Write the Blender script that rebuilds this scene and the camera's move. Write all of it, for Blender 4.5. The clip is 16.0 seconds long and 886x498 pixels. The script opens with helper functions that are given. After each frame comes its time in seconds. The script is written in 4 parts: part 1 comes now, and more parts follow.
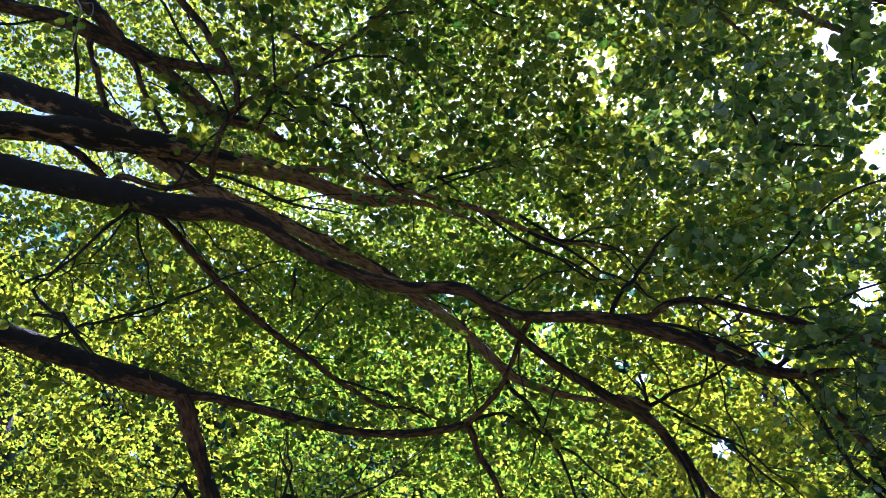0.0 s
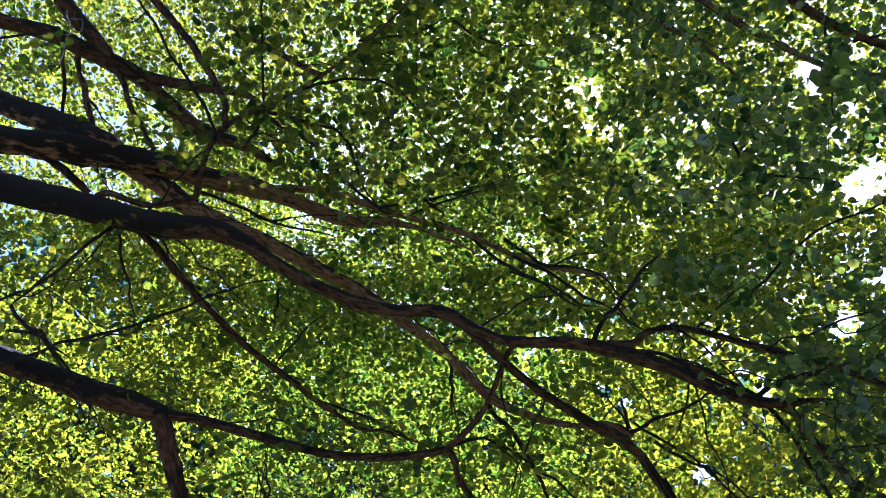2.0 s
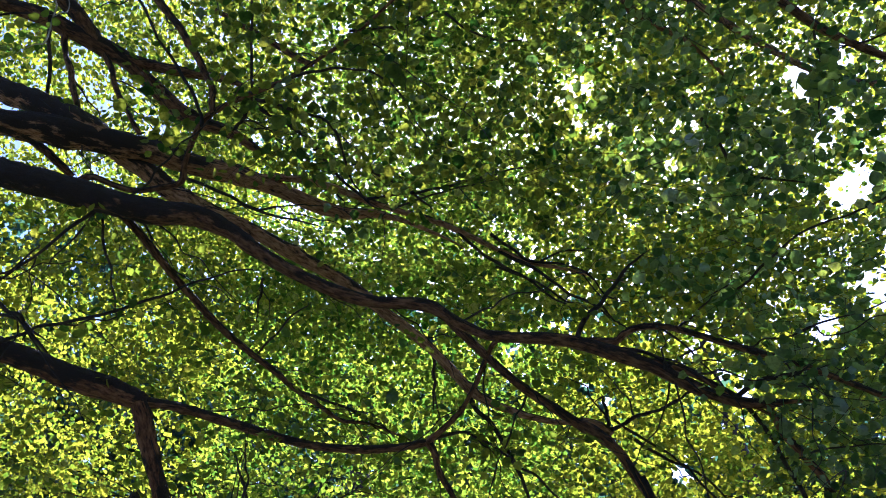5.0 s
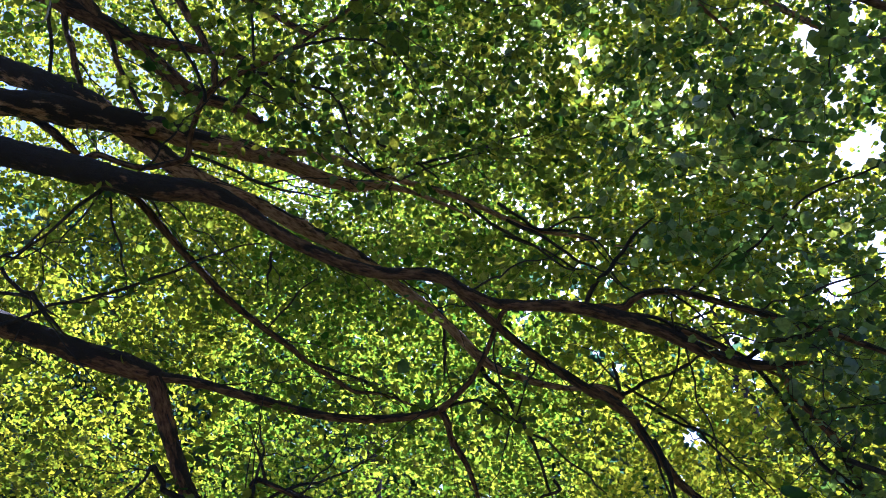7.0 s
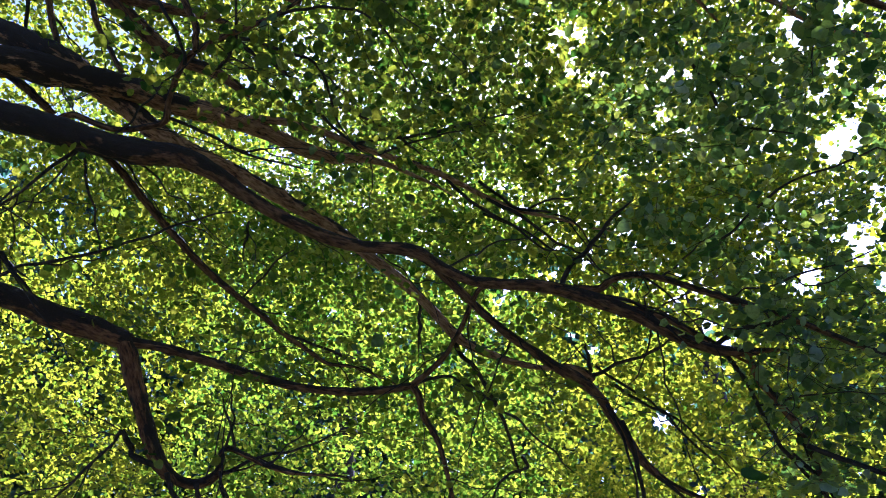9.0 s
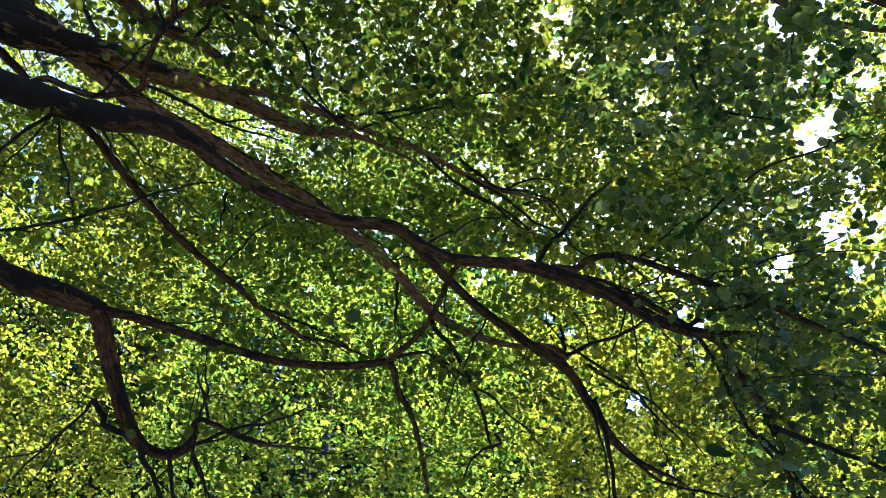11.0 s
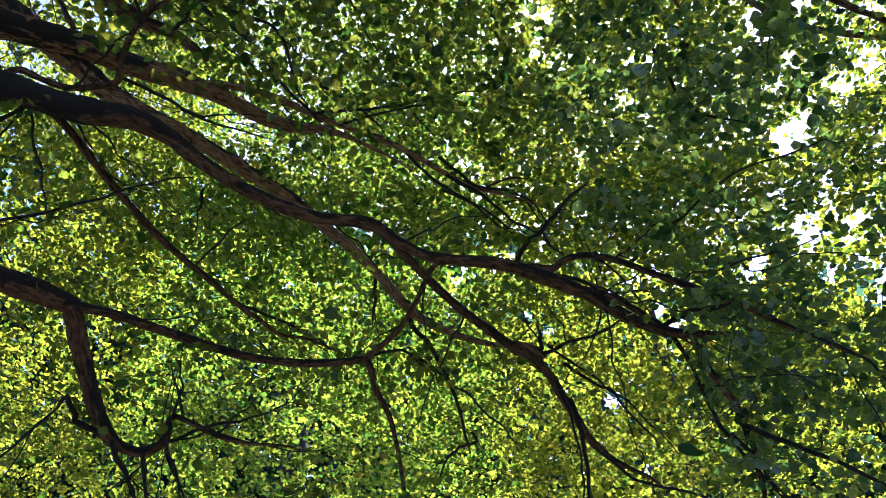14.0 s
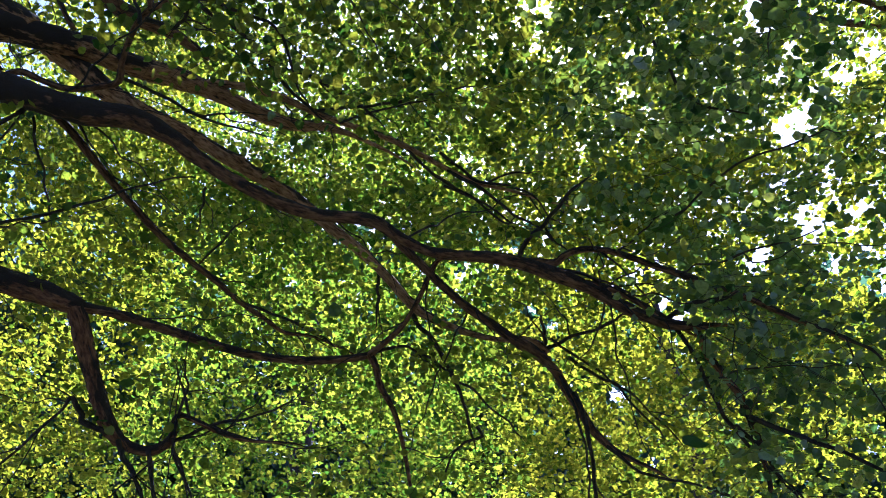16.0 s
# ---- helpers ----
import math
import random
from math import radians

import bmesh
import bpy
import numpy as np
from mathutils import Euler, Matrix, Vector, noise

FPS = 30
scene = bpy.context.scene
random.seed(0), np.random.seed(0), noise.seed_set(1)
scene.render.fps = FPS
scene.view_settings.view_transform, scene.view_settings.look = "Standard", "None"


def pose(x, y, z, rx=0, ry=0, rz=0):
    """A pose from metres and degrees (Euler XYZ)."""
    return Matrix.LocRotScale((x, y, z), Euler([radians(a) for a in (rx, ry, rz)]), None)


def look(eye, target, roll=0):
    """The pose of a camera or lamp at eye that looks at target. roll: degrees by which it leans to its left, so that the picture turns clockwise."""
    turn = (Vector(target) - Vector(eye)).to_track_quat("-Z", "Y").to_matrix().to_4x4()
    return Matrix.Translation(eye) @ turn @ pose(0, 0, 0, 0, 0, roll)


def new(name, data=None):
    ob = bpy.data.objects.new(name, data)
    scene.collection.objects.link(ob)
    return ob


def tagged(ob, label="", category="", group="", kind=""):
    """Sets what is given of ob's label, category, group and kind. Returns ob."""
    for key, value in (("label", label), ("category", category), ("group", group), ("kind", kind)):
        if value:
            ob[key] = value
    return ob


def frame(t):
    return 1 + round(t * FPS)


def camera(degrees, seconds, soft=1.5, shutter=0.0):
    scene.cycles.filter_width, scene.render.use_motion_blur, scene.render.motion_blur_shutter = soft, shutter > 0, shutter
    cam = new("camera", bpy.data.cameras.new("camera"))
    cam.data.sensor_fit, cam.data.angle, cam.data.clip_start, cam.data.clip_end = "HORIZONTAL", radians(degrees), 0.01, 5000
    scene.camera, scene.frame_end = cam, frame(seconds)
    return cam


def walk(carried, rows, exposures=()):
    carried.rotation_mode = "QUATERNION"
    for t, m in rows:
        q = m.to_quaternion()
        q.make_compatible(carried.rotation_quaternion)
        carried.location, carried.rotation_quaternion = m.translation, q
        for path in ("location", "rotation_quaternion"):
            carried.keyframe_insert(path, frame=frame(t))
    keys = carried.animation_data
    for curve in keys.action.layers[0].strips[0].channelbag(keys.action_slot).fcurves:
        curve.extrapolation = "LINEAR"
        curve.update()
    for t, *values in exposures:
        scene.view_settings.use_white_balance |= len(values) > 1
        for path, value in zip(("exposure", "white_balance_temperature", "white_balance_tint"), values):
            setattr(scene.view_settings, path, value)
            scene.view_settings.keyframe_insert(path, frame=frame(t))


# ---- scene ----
cam = camera(65.0, 16.0, soft=0.55)
# seconds, eye, and turn in degrees
ROWS = [
    (0.0, -0.0, -0.0, 1.6, 128.0, 0.0, -0.0),
    (0.5, -0.011, -0.01, 1.607, 128.238, 0.102, 0.177),
    (1.0, -0.009, -0.012, 1.609, 128.822, 0.17, 0.192),
    (1.5, -0.005, -0.008, 1.612, 129.164, 0.066, -0.668),
    (2.0, -0.003, -0.015, 1.611, 129.675, -0.076, -1.701),
    (2.5, 0.003, -0.009, 1.61, 129.641, -0.415, -3.106),
    (3.0, 0.01, -0.006, 1.612, 129.859, -0.752, -3.997),
    (3.5, 0.009, -0.007, 1.61, 130.024, -0.928, -4.35),
    (4.0, 0.013, -0.003, 1.608, 129.809, -0.889, -4.375),
    (6.5, 0.008, 0.002, 1.605, 127.852, -0.016, -1.649),
    (7.0, 0.018, 0.008, 1.602, 126.941, 0.015, -2.03),
    (7.5, 0.027, 0.011, 1.596, 126.209, -0.14, -2.902),
    (8.0, 0.027, 0.016, 1.594, 125.966, -0.372, -3.316),
    (8.5, 0.032, 0.016, 1.596, 125.56, -0.644, -3.931),
    (11.0, 0.054, 0.026, 1.573, 123.584, -1.149, -6.737),
    (11.5, 0.058, 0.029, 1.575, 123.159, -1.149, -7.177),
    (12.0, 0.058, 0.023, 1.576, 123.116, -1.174, -7.836),
    (12.5, 0.062, 0.024, 1.576, 123.232, -1.18, -8.144),
    (13.0, 0.064, 0.021, 1.575, 123.244, -1.13, -8.245),
    (13.5, 0.067, 0.023, 1.573, 123.375, -0.978, -8.4),
    (14.0, 0.069, 0.021, 1.577, 123.397, -0.759, -8.366),
    (14.5, 0.068, 0.021, 1.572, 123.512, -0.586, -8.295),
    (15.0, 0.063, 0.02, 1.572, 123.355, -0.381, -8.167),
    (15.5, 0.064, 0.016, 1.573, 123.133, -0.241, -7.951),
    (16.0, 0.072, 0.019, 1.574, 123.062, -0.233, -7.724),
]
walk(cam, [(t, pose(x, y, z, rx, ry, rz)) for t, x, y, z, rx, ry, rz in ROWS], exposures=[(0.0, 2.08, 4650.0, 34.0), (16.0, 2.08, 4650.0, 34.0)])

# ---------- world and light ----------
SUN_EL, SUN_AZ = 49.6, 20.0      # the sun stands ahead, a little to the right of the first view
world = bpy.data.worlds.new("sky")
scene.world = world
world.use_nodes = True
wn, wl = world.node_tree.nodes, world.node_tree.links
wn.clear()
sky = wn.new("ShaderNodeTexSky")
sky.sky_type, sky.sun_disc = "NISHITA", False
sky.sun_elevation, sky.sun_rotation = radians(SUN_EL), radians(SUN_AZ)
sky.air_density, sky.dust_density, sky.ozone_density = 1.0, 2.4, 1.0
sky_light = wn.new("ShaderNodeBackground")
sky_light.inputs["Strength"].default_value = 0.070
sky_out = wn.new("ShaderNodeOutputWorld")
wl.new(sky.outputs["Color"], sky_light.inputs["Color"])
wl.new(sky_light.outputs["Background"], sky_out.inputs["Surface"])

sun_data = bpy.data.lights.new("sun", "SUN")
sun_data.energy, sun_data.angle, sun_data.color = 5.0, radians(0.53), (1.0, 0.94, 0.82)
sun = new("sun", sun_data)
toward = Vector((math.sin(radians(SUN_AZ)) * math.cos(radians(SUN_EL)), math.cos(radians(SUN_AZ)) * math.cos(radians(SUN_EL)), math.sin(radians(SUN_EL))))
sun.matrix_world = look(toward * 60, (0, 0, 0))


# ---------- materials ----------
def material(name):
    m = bpy.data.materials.new(name)
    m.use_nodes = True
    m.node_tree.nodes.clear()
    return m, m.node_tree.nodes, m.node_tree.links


def ramp(nodes, links, fac, stops):
    r = nodes.new("ShaderNodeValToRGB")
    while len(r.color_ramp.elements) < len(stops):
        r.color_ramp.elements.new(0.5)
    for e, (p, c) in zip(r.color_ramp.elements, stops):
        e.position, e.color = p, (*c, 1)
    links.new(fac, r.inputs["Fac"])
    return r.outputs["Color"]


def noise_node(nodes, links, coord, scale, detail=4, rough=0.55):
    n = nodes.new("ShaderNodeTexNoise")
    n.inputs["Scale"].default_value, n.inputs["Detail"].default_value, n.inputs["Roughness"].default_value = scale, detail, rough
    links.new(coord, n.inputs["Vector"])
    return n.outputs["Fac"]


def leaf_material(name, top, through_light, gloss=0.07):
    """A thin living leaf: it reflects a little, shines through when lit from behind, and has a waxy sheen."""
    m, n, l = material(name)
    geo, info, tc = n.new("ShaderNodeNewGeometry"), n.new("ShaderNodeObjectInfo"), n.new("ShaderNodeTexCoord")
    add = n.new("ShaderNodeMath")
    add.operation = "ADD"
    l.new(geo.outputs["Random Per Island"], add.inputs[0])
    l.new(info.outputs["Random"], add.inputs[1])
    wrap = n.new("ShaderNodeMath")
    wrap.operation = "FRACT"
    l.new(add.outputs[0], wrap.inputs[0])
    vein = noise_node(n, l, tc.outputs["Object"], 55, 3)
    def tint(stops):
        col = ramp(n, l, wrap.outputs[0], stops)
        mix = n.new("ShaderNodeMix")
        mix.data_type, mix.blend_type = "RGBA", "MULTIPLY"
        mix.inputs["Factor"].default_value = 0.75
        l.new(col, mix.inputs[6])
        l.new(ramp(n, l, vein, [(0.32, (0.40, 0.46, 0.36)), (0.6, (1.0, 1.0, 1.0))]), mix.inputs[7])
        return mix.outputs[2]
    dif, tra, glo = n.new("ShaderNodeBsdfDiffuse"), n.new("ShaderNodeBsdfTranslucent"), n.new("ShaderNodeBsdfGlossy")
    l.new(tint(top), dif.inputs["Color"])
    l.new(tint(through_light), tra.inputs["Color"])
    glo.inputs["Roughness"].default_value = 0.42
    glo.inputs["Color"].default_value = (0.8, 0.85, 0.8, 1)
    a, b, out = n.new("ShaderNodeMixShader"), n.new("ShaderNodeMixShader"), n.new("ShaderNodeOutputMaterial")
    a.inputs[0].default_value = 0.74
    l.new(ramp(n, l, geo.outputs["Random Per Island"], [(0.0, [gloss * 0.3] * 3), (0.6, [gloss] * 3), (1.0, [gloss * 2.6] * 3)]), b.inputs[0])
    l.new(dif.outputs[0], a.inputs[1])
    l.new(tra.outputs[0], a.inputs[2])
    l.new(a.outputs[0], b.inputs[1])
    l.new(glo.outputs[0], b.inputs[2])
    l.new(b.outputs[0], out.inputs["Surface"])
    return m


def bark_material(name, dark, mid, pale, crust, cover):
    """Bark whose furrows and flakes run along the limb (grain: across, across, along), under a ragged dark
    crust of moss and algae from the upper flank, with that side's shade put into its colour; cover: how far it reaches."""
    m, n, l = material(name)
    grain, flank = n.new("ShaderNodeAttribute"), n.new("ShaderNodeAttribute")
    grain.attribute_name, flank.attribute_name = "grain", "flank"
    stretch = n.new("ShaderNodeMapping")
    stretch.inputs["Scale"].default_value = (1.0, 1.0, 0.30)
    l.new(grain.outputs["Vector"], stretch.inputs["Vector"])
    along = stretch.outputs["Vector"]
    furrow, fine = noise_node(n, l, along, 55, 6, 0.62), noise_node(n, l, grain.outputs["Vector"], 160, 4, 0.6)
    ragged, patch = noise_node(n, l, along, 17, 6, 0.62), noise_node(n, l, grain.outputs["Vector"], 4, 3)
    base = ramp(n, l, furrow, [(0.32, dark), (0.45, mid), (0.62, pale)])
    growth, wide = n.new("ShaderNodeMath"), n.new("ShaderNodeMath")
    growth.operation = wide.operation = "MULTIPLY_ADD"
    l.new(flank.outputs["Fac"], growth.inputs[0])
    growth.inputs[1].default_value = 0.22
    l.new(ragged, growth.inputs[2])
    l.new(patch, wide.inputs[0])
    wide.inputs[1].default_value = 0.45
    l.new(growth.outputs[0], wide.inputs[2])
    mix = n.new("ShaderNodeMix")
    mix.data_type = "RGBA"
    t = 0.725 - cover
    l.new(ramp(n, l, wide.outputs[0], [(t, (0, 0, 0)), (t + 0.09, (1, 1, 1))]), mix.inputs["Factor"])
    l.new(base, mix.inputs[6])
    l.new(ramp(n, l, fine, [(0.3, [c * 0.4 for c in crust]), (0.55, crust), (0.75, [c * 2.2 for c in crust])]), mix.inputs[7])
    height = n.new("ShaderNodeMath")
    height.operation = "MULTIPLY_ADD"
    l.new(furrow, height.inputs[0])
    height.inputs[1].default_value = 1.6
    l.new(fine, height.inputs[2])
    p, out, bump = n.new("ShaderNodeBsdfPrincipled"), n.new("ShaderNodeOutputMaterial"), n.new("ShaderNodeBump")
    l.new(mix.outputs[2], p.inputs["Base Color"])
    p.inputs["Roughness"].default_value = 0.82
    bump.inputs["Strength"].default_value, bump.inputs["Distance"].default_value = 0.9, 0.014
    l.new(height.outputs[0], bump.inputs["Height"])
    l.new(bump.outputs[0], p.inputs["Normal"])
    l.new(p.outputs[0], out.inputs["Surface"])
    return m


def ground_material():
    m, n, l = material("leaf_litter_and_grass")
    tc = n.new("ShaderNodeTexCoord")
    big, small = noise_node(n, l, tc.outputs["Object"], 0.35, 3), noise_node(n, l, tc.outputs["Object"], 14, 6, 0.7)
    mix = n.new("ShaderNodeMix")
    mix.data_type = "RGBA"
    l.new(ramp(n, l, big, [(0.4, (0, 0, 0)), (0.62, (1, 1, 1))]), mix.inputs["Factor"])
    l.new(ramp(n, l, small, [(0.3, (0.05, 0.04, 0.025)), (0.7, (0.20, 0.15, 0.09))]), mix.inputs[6])
    l.new(ramp(n, l, small, [(0.3, (0.04, 0.07, 0.02)), (0.7, (0.14, 0.20, 0.06))]), mix.inputs[7])
    p, out, bump = n.new("ShaderNodeBsdfPrincipled"), n.new("ShaderNodeOutputMaterial"), n.new("ShaderNodeBump")
    l.new(mix.outputs[2], p.inputs["Base Color"])
    p.inputs["Roughness"].default_value = 0.95
    bump.inputs["Distance"].default_value = 0.05
    l.new(small, bump.inputs["Height"])
    l.new(bump.outputs[0], p.inputs["Normal"])
    l.new(p.outputs[0], out.inputs["Surface"])
    return m


LEAF = leaf_material("lime_leaf",
                     [(0.0, (0.008, 0.026, 0.007)), (0.5, (0.040, 0.084, 0.036)), (0.95, (0.095, 0.145, 0.085)), (1.0, (0.30, 0.34, 0.30))],
                     [(0.0, (0.045, 0.120, 0.006)), (0.4, (0.215, 0.280, 0.009)), (1.0, (0.43, 0.40, 0.011))], 0.03)
# Brighter copy of the lime leaf, with sunlight put into its colours.
SUN_LEAF = leaf_material("sun_tinted_leaf",
                         [(0.0, (0.006, 0.020, 0.005)), (0.5, (0.024, 0.058, 0.019)), (0.95, (0.060, 0.105, 0.046)), (1.0, (0.22, 0.28, 0.20))],
                         [(0.0, (0.075, 0.145, 0.004)), (0.4, (0.280, 0.320, 0.005)), (1.0, (0.47, 0.42, 0.006))], 0.02)
# Greener copy for the centre tree: the tone of shaded leaves is put in.
GREEN_LEAF = leaf_material("shade_green_leaf",
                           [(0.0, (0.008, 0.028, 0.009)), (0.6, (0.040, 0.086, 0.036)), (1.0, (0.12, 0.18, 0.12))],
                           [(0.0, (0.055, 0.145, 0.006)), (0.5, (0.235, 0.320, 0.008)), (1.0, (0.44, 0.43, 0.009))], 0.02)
# Bluish shade and pale sheen of the near leaves are put into these colours.
SHADE_TINT_LEAF = leaf_material("shade_tinted_leaf",
                           [(0.0, (0.010, 0.022, 0.018)), (0.5, (0.042, 0.080, 0.068)), (0.85, (0.13, 0.18, 0.165)), (1.0, (0.50, 0.56, 0.54))],
                           [(0.0, (0.050, 0.125, 0.020)), (0.4, (0.20, 0.32, 0.032)), (0.8, (0.33, 0.43, 0.030)), (1.0, (0.48, 0.49, 0.025))], 0.07)
# Dark teal copy: the shade inside the far wood is put into this colour.
WOOD_LEAF = leaf_material("shaded_wood_leaf",
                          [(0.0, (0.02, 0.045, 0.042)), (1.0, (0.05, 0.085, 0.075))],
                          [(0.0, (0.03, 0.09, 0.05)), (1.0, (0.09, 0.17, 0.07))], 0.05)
DARK_BARK = bark_material("dark_mossy_bark", (0.016, 0.007, 0.004), (0.14, 0.058, 0.020), (0.32, 0.155, 0.060), (0.034, 0.018, 0.008), 0.09)
# Paler copy for the upper limbs: bounced light is put into its colour.
PALE_BARK = bark_material("flaking_bounce_lit_bark", (0.022, 0.009, 0.005), (0.36, 0.165, 0.060), (0.66, 0.37, 0.155), (0.034, 0.018, 0.008), -0.02)
RUSSET_BARK = bark_material("russet_bark", (0.018, 0.007, 0.004), (0.17, 0.064, 0.021), (0.37, 0.17, 0.062), (0.034, 0.018, 0.008), 0.10)
TWIG = bark_material("dark_twig_bark", (0.012, 0.009, 0.007), (0.032, 0.022, 0.016), (0.07, 0.045, 0.032), (0.020, 0.015, 0.011), 0.05)
DEAD_WOOD = bark_material("bleached_dead_twig", (0.20, 0.17, 0.13), (0.45, 0.40, 0.33), (0.60, 0.55, 0.47), (0.40, 0.36, 0.30), 0.0)


# ---------- mesh helpers ----------
def unit(v):
    return v / np.linalg.norm(v, axis=-1, keepdims=True)


def mesh_of(name, verts, faces, mat, smooth=True):
    """A mesh from an array of corners and an array of faces with equal numbers of corners."""
    verts, faces = np.asarray(verts, np.float32), np.asarray(faces, np.int32)
    k = faces.shape[1]
    me = bpy.data.meshes.new(name)
    me.vertices.add(len(verts))
    me.vertices.foreach_set("co", verts.ravel())
    me.loops.add(faces.size)
    me.loops.foreach_set("vertex_index", faces.ravel())
    me.polygons.add(len(faces))
    me.polygons.foreach_set("loop_start", np.arange(0, faces.size, k, dtype=np.int32))
    me.polygons.foreach_set("loop_total", np.full(len(faces), k, np.int32))
    me.polygons.foreach_set("use_smooth", np.full(len(faces), smooth))
    me.update(calc_edges=True)
    me.materials.append(mat)
    return me


def attach(name, me, parent, label=""):
    ob = new(name, me)
    ob.parent = parent
    return tagged(ob, label)


def spline(points, step):
    """Points along a smooth curve through the given ones, with the radius as fourth number."""
    p = np.array(points, float)
    q = np.vstack([2 * p[0] - p[1], p, 2 * p[-1] - p[-2]])
    out = []
    for i in range(1, len(q) - 2):
        n = max(2, int(np.linalg.norm(q[i + 1, :3] - q[i, :3]) / step))
        t = np.linspace(0, 1, n, endpoint=False)[:, None]
        out.append(0.5 * (2 * q[i] + (q[i + 1] - q[i - 1]) * t + (2 * q[i - 1] - 5 * q[i] + 4 * q[i + 1] - q[i + 2]) * t ** 2
                          + (3 * q[i] - q[i - 1] - 3 * q[i + 1] + q[i + 2]) * t ** 3))
    return np.vstack(out + [p[-1:]])


def tube(points, sides, rough, seed):
    """A tapered, slightly knobbly branch: corners and four-cornered faces."""
    rng = np.random.default_rng(seed)
    r0 = max(p[3] for p in points)
    c = spline(points, max(0.02, r0 * 0.4))
    c[:, 3] = np.maximum(c[:, 3], 0.0015)
    n = len(c)
    d = np.gradient(c[:, :3], axis=0)
    d /= np.linalg.norm(d, axis=1)[:, None]
    side = np.cross(d, (0.13, 0.2, 0.97))
    side /= np.linalg.norm(side, axis=1)[:, None]
    other = np.cross(d, side)
    a = np.linspace(0, 2 * np.pi, sides, endpoint=False)
    walk_noise = np.convolve(rng.normal(0, 1, n + 8), np.ones(5) / 5, "same")[4:4 + n]
    swell = 1 + rough * walk_noise[:, None] * 0.6 + rough * rng.normal(0, 0.35, (n, sides))
    if r0 > 0.02:
        # knots and old branch collars
        run = np.concatenate([[0], np.cumsum(np.linalg.norm(np.diff(c[:, :3], axis=0), axis=1))])
        for _ in range(int(run[-1] / 0.28)):
            at, way, wide = rng.uniform(0, run[-1]), rng.uniform(0, 2 * np.pi), rng.uniform(0.5, 1.3) * r0
            round_it = np.exp(-((1 - np.cos(a - way)) / 0.35))[None]
            swell = swell + rng.uniform(0.08, 0.30) * np.exp(-((run - at) / wide) ** 2)[:, None] * round_it
    r = c[:, 3:4] * swell
    v = c[:, None, :3] + r[..., None] * (np.cos(a)[None, :, None] * side[:, None] + np.sin(a)[None, :, None] * other[:, None])
    i, j = np.meshgrid(np.arange(n - 1), np.arange(sides), indexing="ij")
    k = (j + 1) % sides
    f = np.stack([i * sides + j, i * sides + k, (i + 1) * sides + k, (i + 1) * sides + j], -1).reshape(-1, 4)
    v = np.vstack([v.reshape(-1, 3), c[:1, :3], c[-1:, :3]])
    e = n * sides
    run = np.concatenate([[0], np.cumsum(np.linalg.norm(np.diff(c[:, :3], axis=0), axis=1))])
    grain = np.concatenate([np.stack([r * np.cos(a), r * np.sin(a), np.repeat(run[:, None], sides, 1)], -1).reshape(-1, 3), [[0, 0, 0], [0, 0, run[-1]]]])
    grain += rng.uniform(0, 9, 3)
    j = np.arange(0, sides, 2)
    caps = np.vstack([np.stack([np.full(len(j), e), (j + 2) % sides, j + 1, j], -1),
                      np.stack([np.full(len(j), e + 1), (n - 1) * sides + j, (n - 1) * sides + j + 1, (n - 1) * sides + (j + 2) % sides], -1)])
    updir = (np.cos(a)[None, :, None] * side[:, None] + np.sin(a)[None, :, None] * other[:, None])[..., 2].ravel()
    crusted = updir + np.repeat(np.clip((c[:, 3] - 0.06) / 0.022, 0, 1.35), sides)      # the crust is thickest on the stout wood
    return v, np.vstack([f, caps]), grain, np.concatenate([crusted, [0, 0]])


seeds = iter(range(1, 5000))


def limb(name, points, parent, label="", mat=None):
    big = max(p[3] for p in points)
    sides = 24 if big > 0.03 else 10 if big > 0.012 else 6
    v, f, grain, flank = tube(points, sides, 0.15 if big > 0.02 else 0.08, next(seeds))
    me = mesh_of(name, v, f, mat or (DARK_BARK if big > 0.02 else TWIG))
    me.attributes.new("grain", "FLOAT_VECTOR", "POINT").data.foreach_set("vector", grain.astype(np.float32).ravel())
    me.attributes.new("flank", "FLOAT", "POINT").data.foreach_set("value", flank.astype(np.float32))
    return attach(name, me, parent, label)


# ---------- ground ----------
def make_ground():
    n, size = 120, 900.0
    u = np.linspace(-1, 1, n)
    g = np.sign(u) * np.abs(u) ** 2.6 * size
    x, y = np.meshgrid(g, g, indexing="ij")
    z = 0.10 * np.sin(x * 0.35) * np.cos(y * 0.28) + 0.04 * np.sin(x * 1.3 + y) - 0.05
    v = np.stack([x, y, z], -1).reshape(-1, 3)
    i, j = np.meshgrid(np.arange(n - 1), np.arange(n - 1), indexing="ij")
    f = np.stack([i * n + j, (i + 1) * n + j, (i + 1) * n + j + 1, i * n + j + 1], -1).reshape(-1, 4)
    tagged(new("ground", mesh_of("ground", v, f, ground_material())), "woodland floor of leaf litter and patchy grass", "ground", kind="structure")


make_ground()


# ---------- trees ----------
def tree(name, x, y, label):
    ob = new(name)
    ob.location = (x, y, 0)
    return tagged(ob, label, "tree", "trees of the grove")


def at_tree(ob, points):
    return [(p[0] - ob.location.x, p[1] - ob.location.y, p[2], p[3]) for p in points]


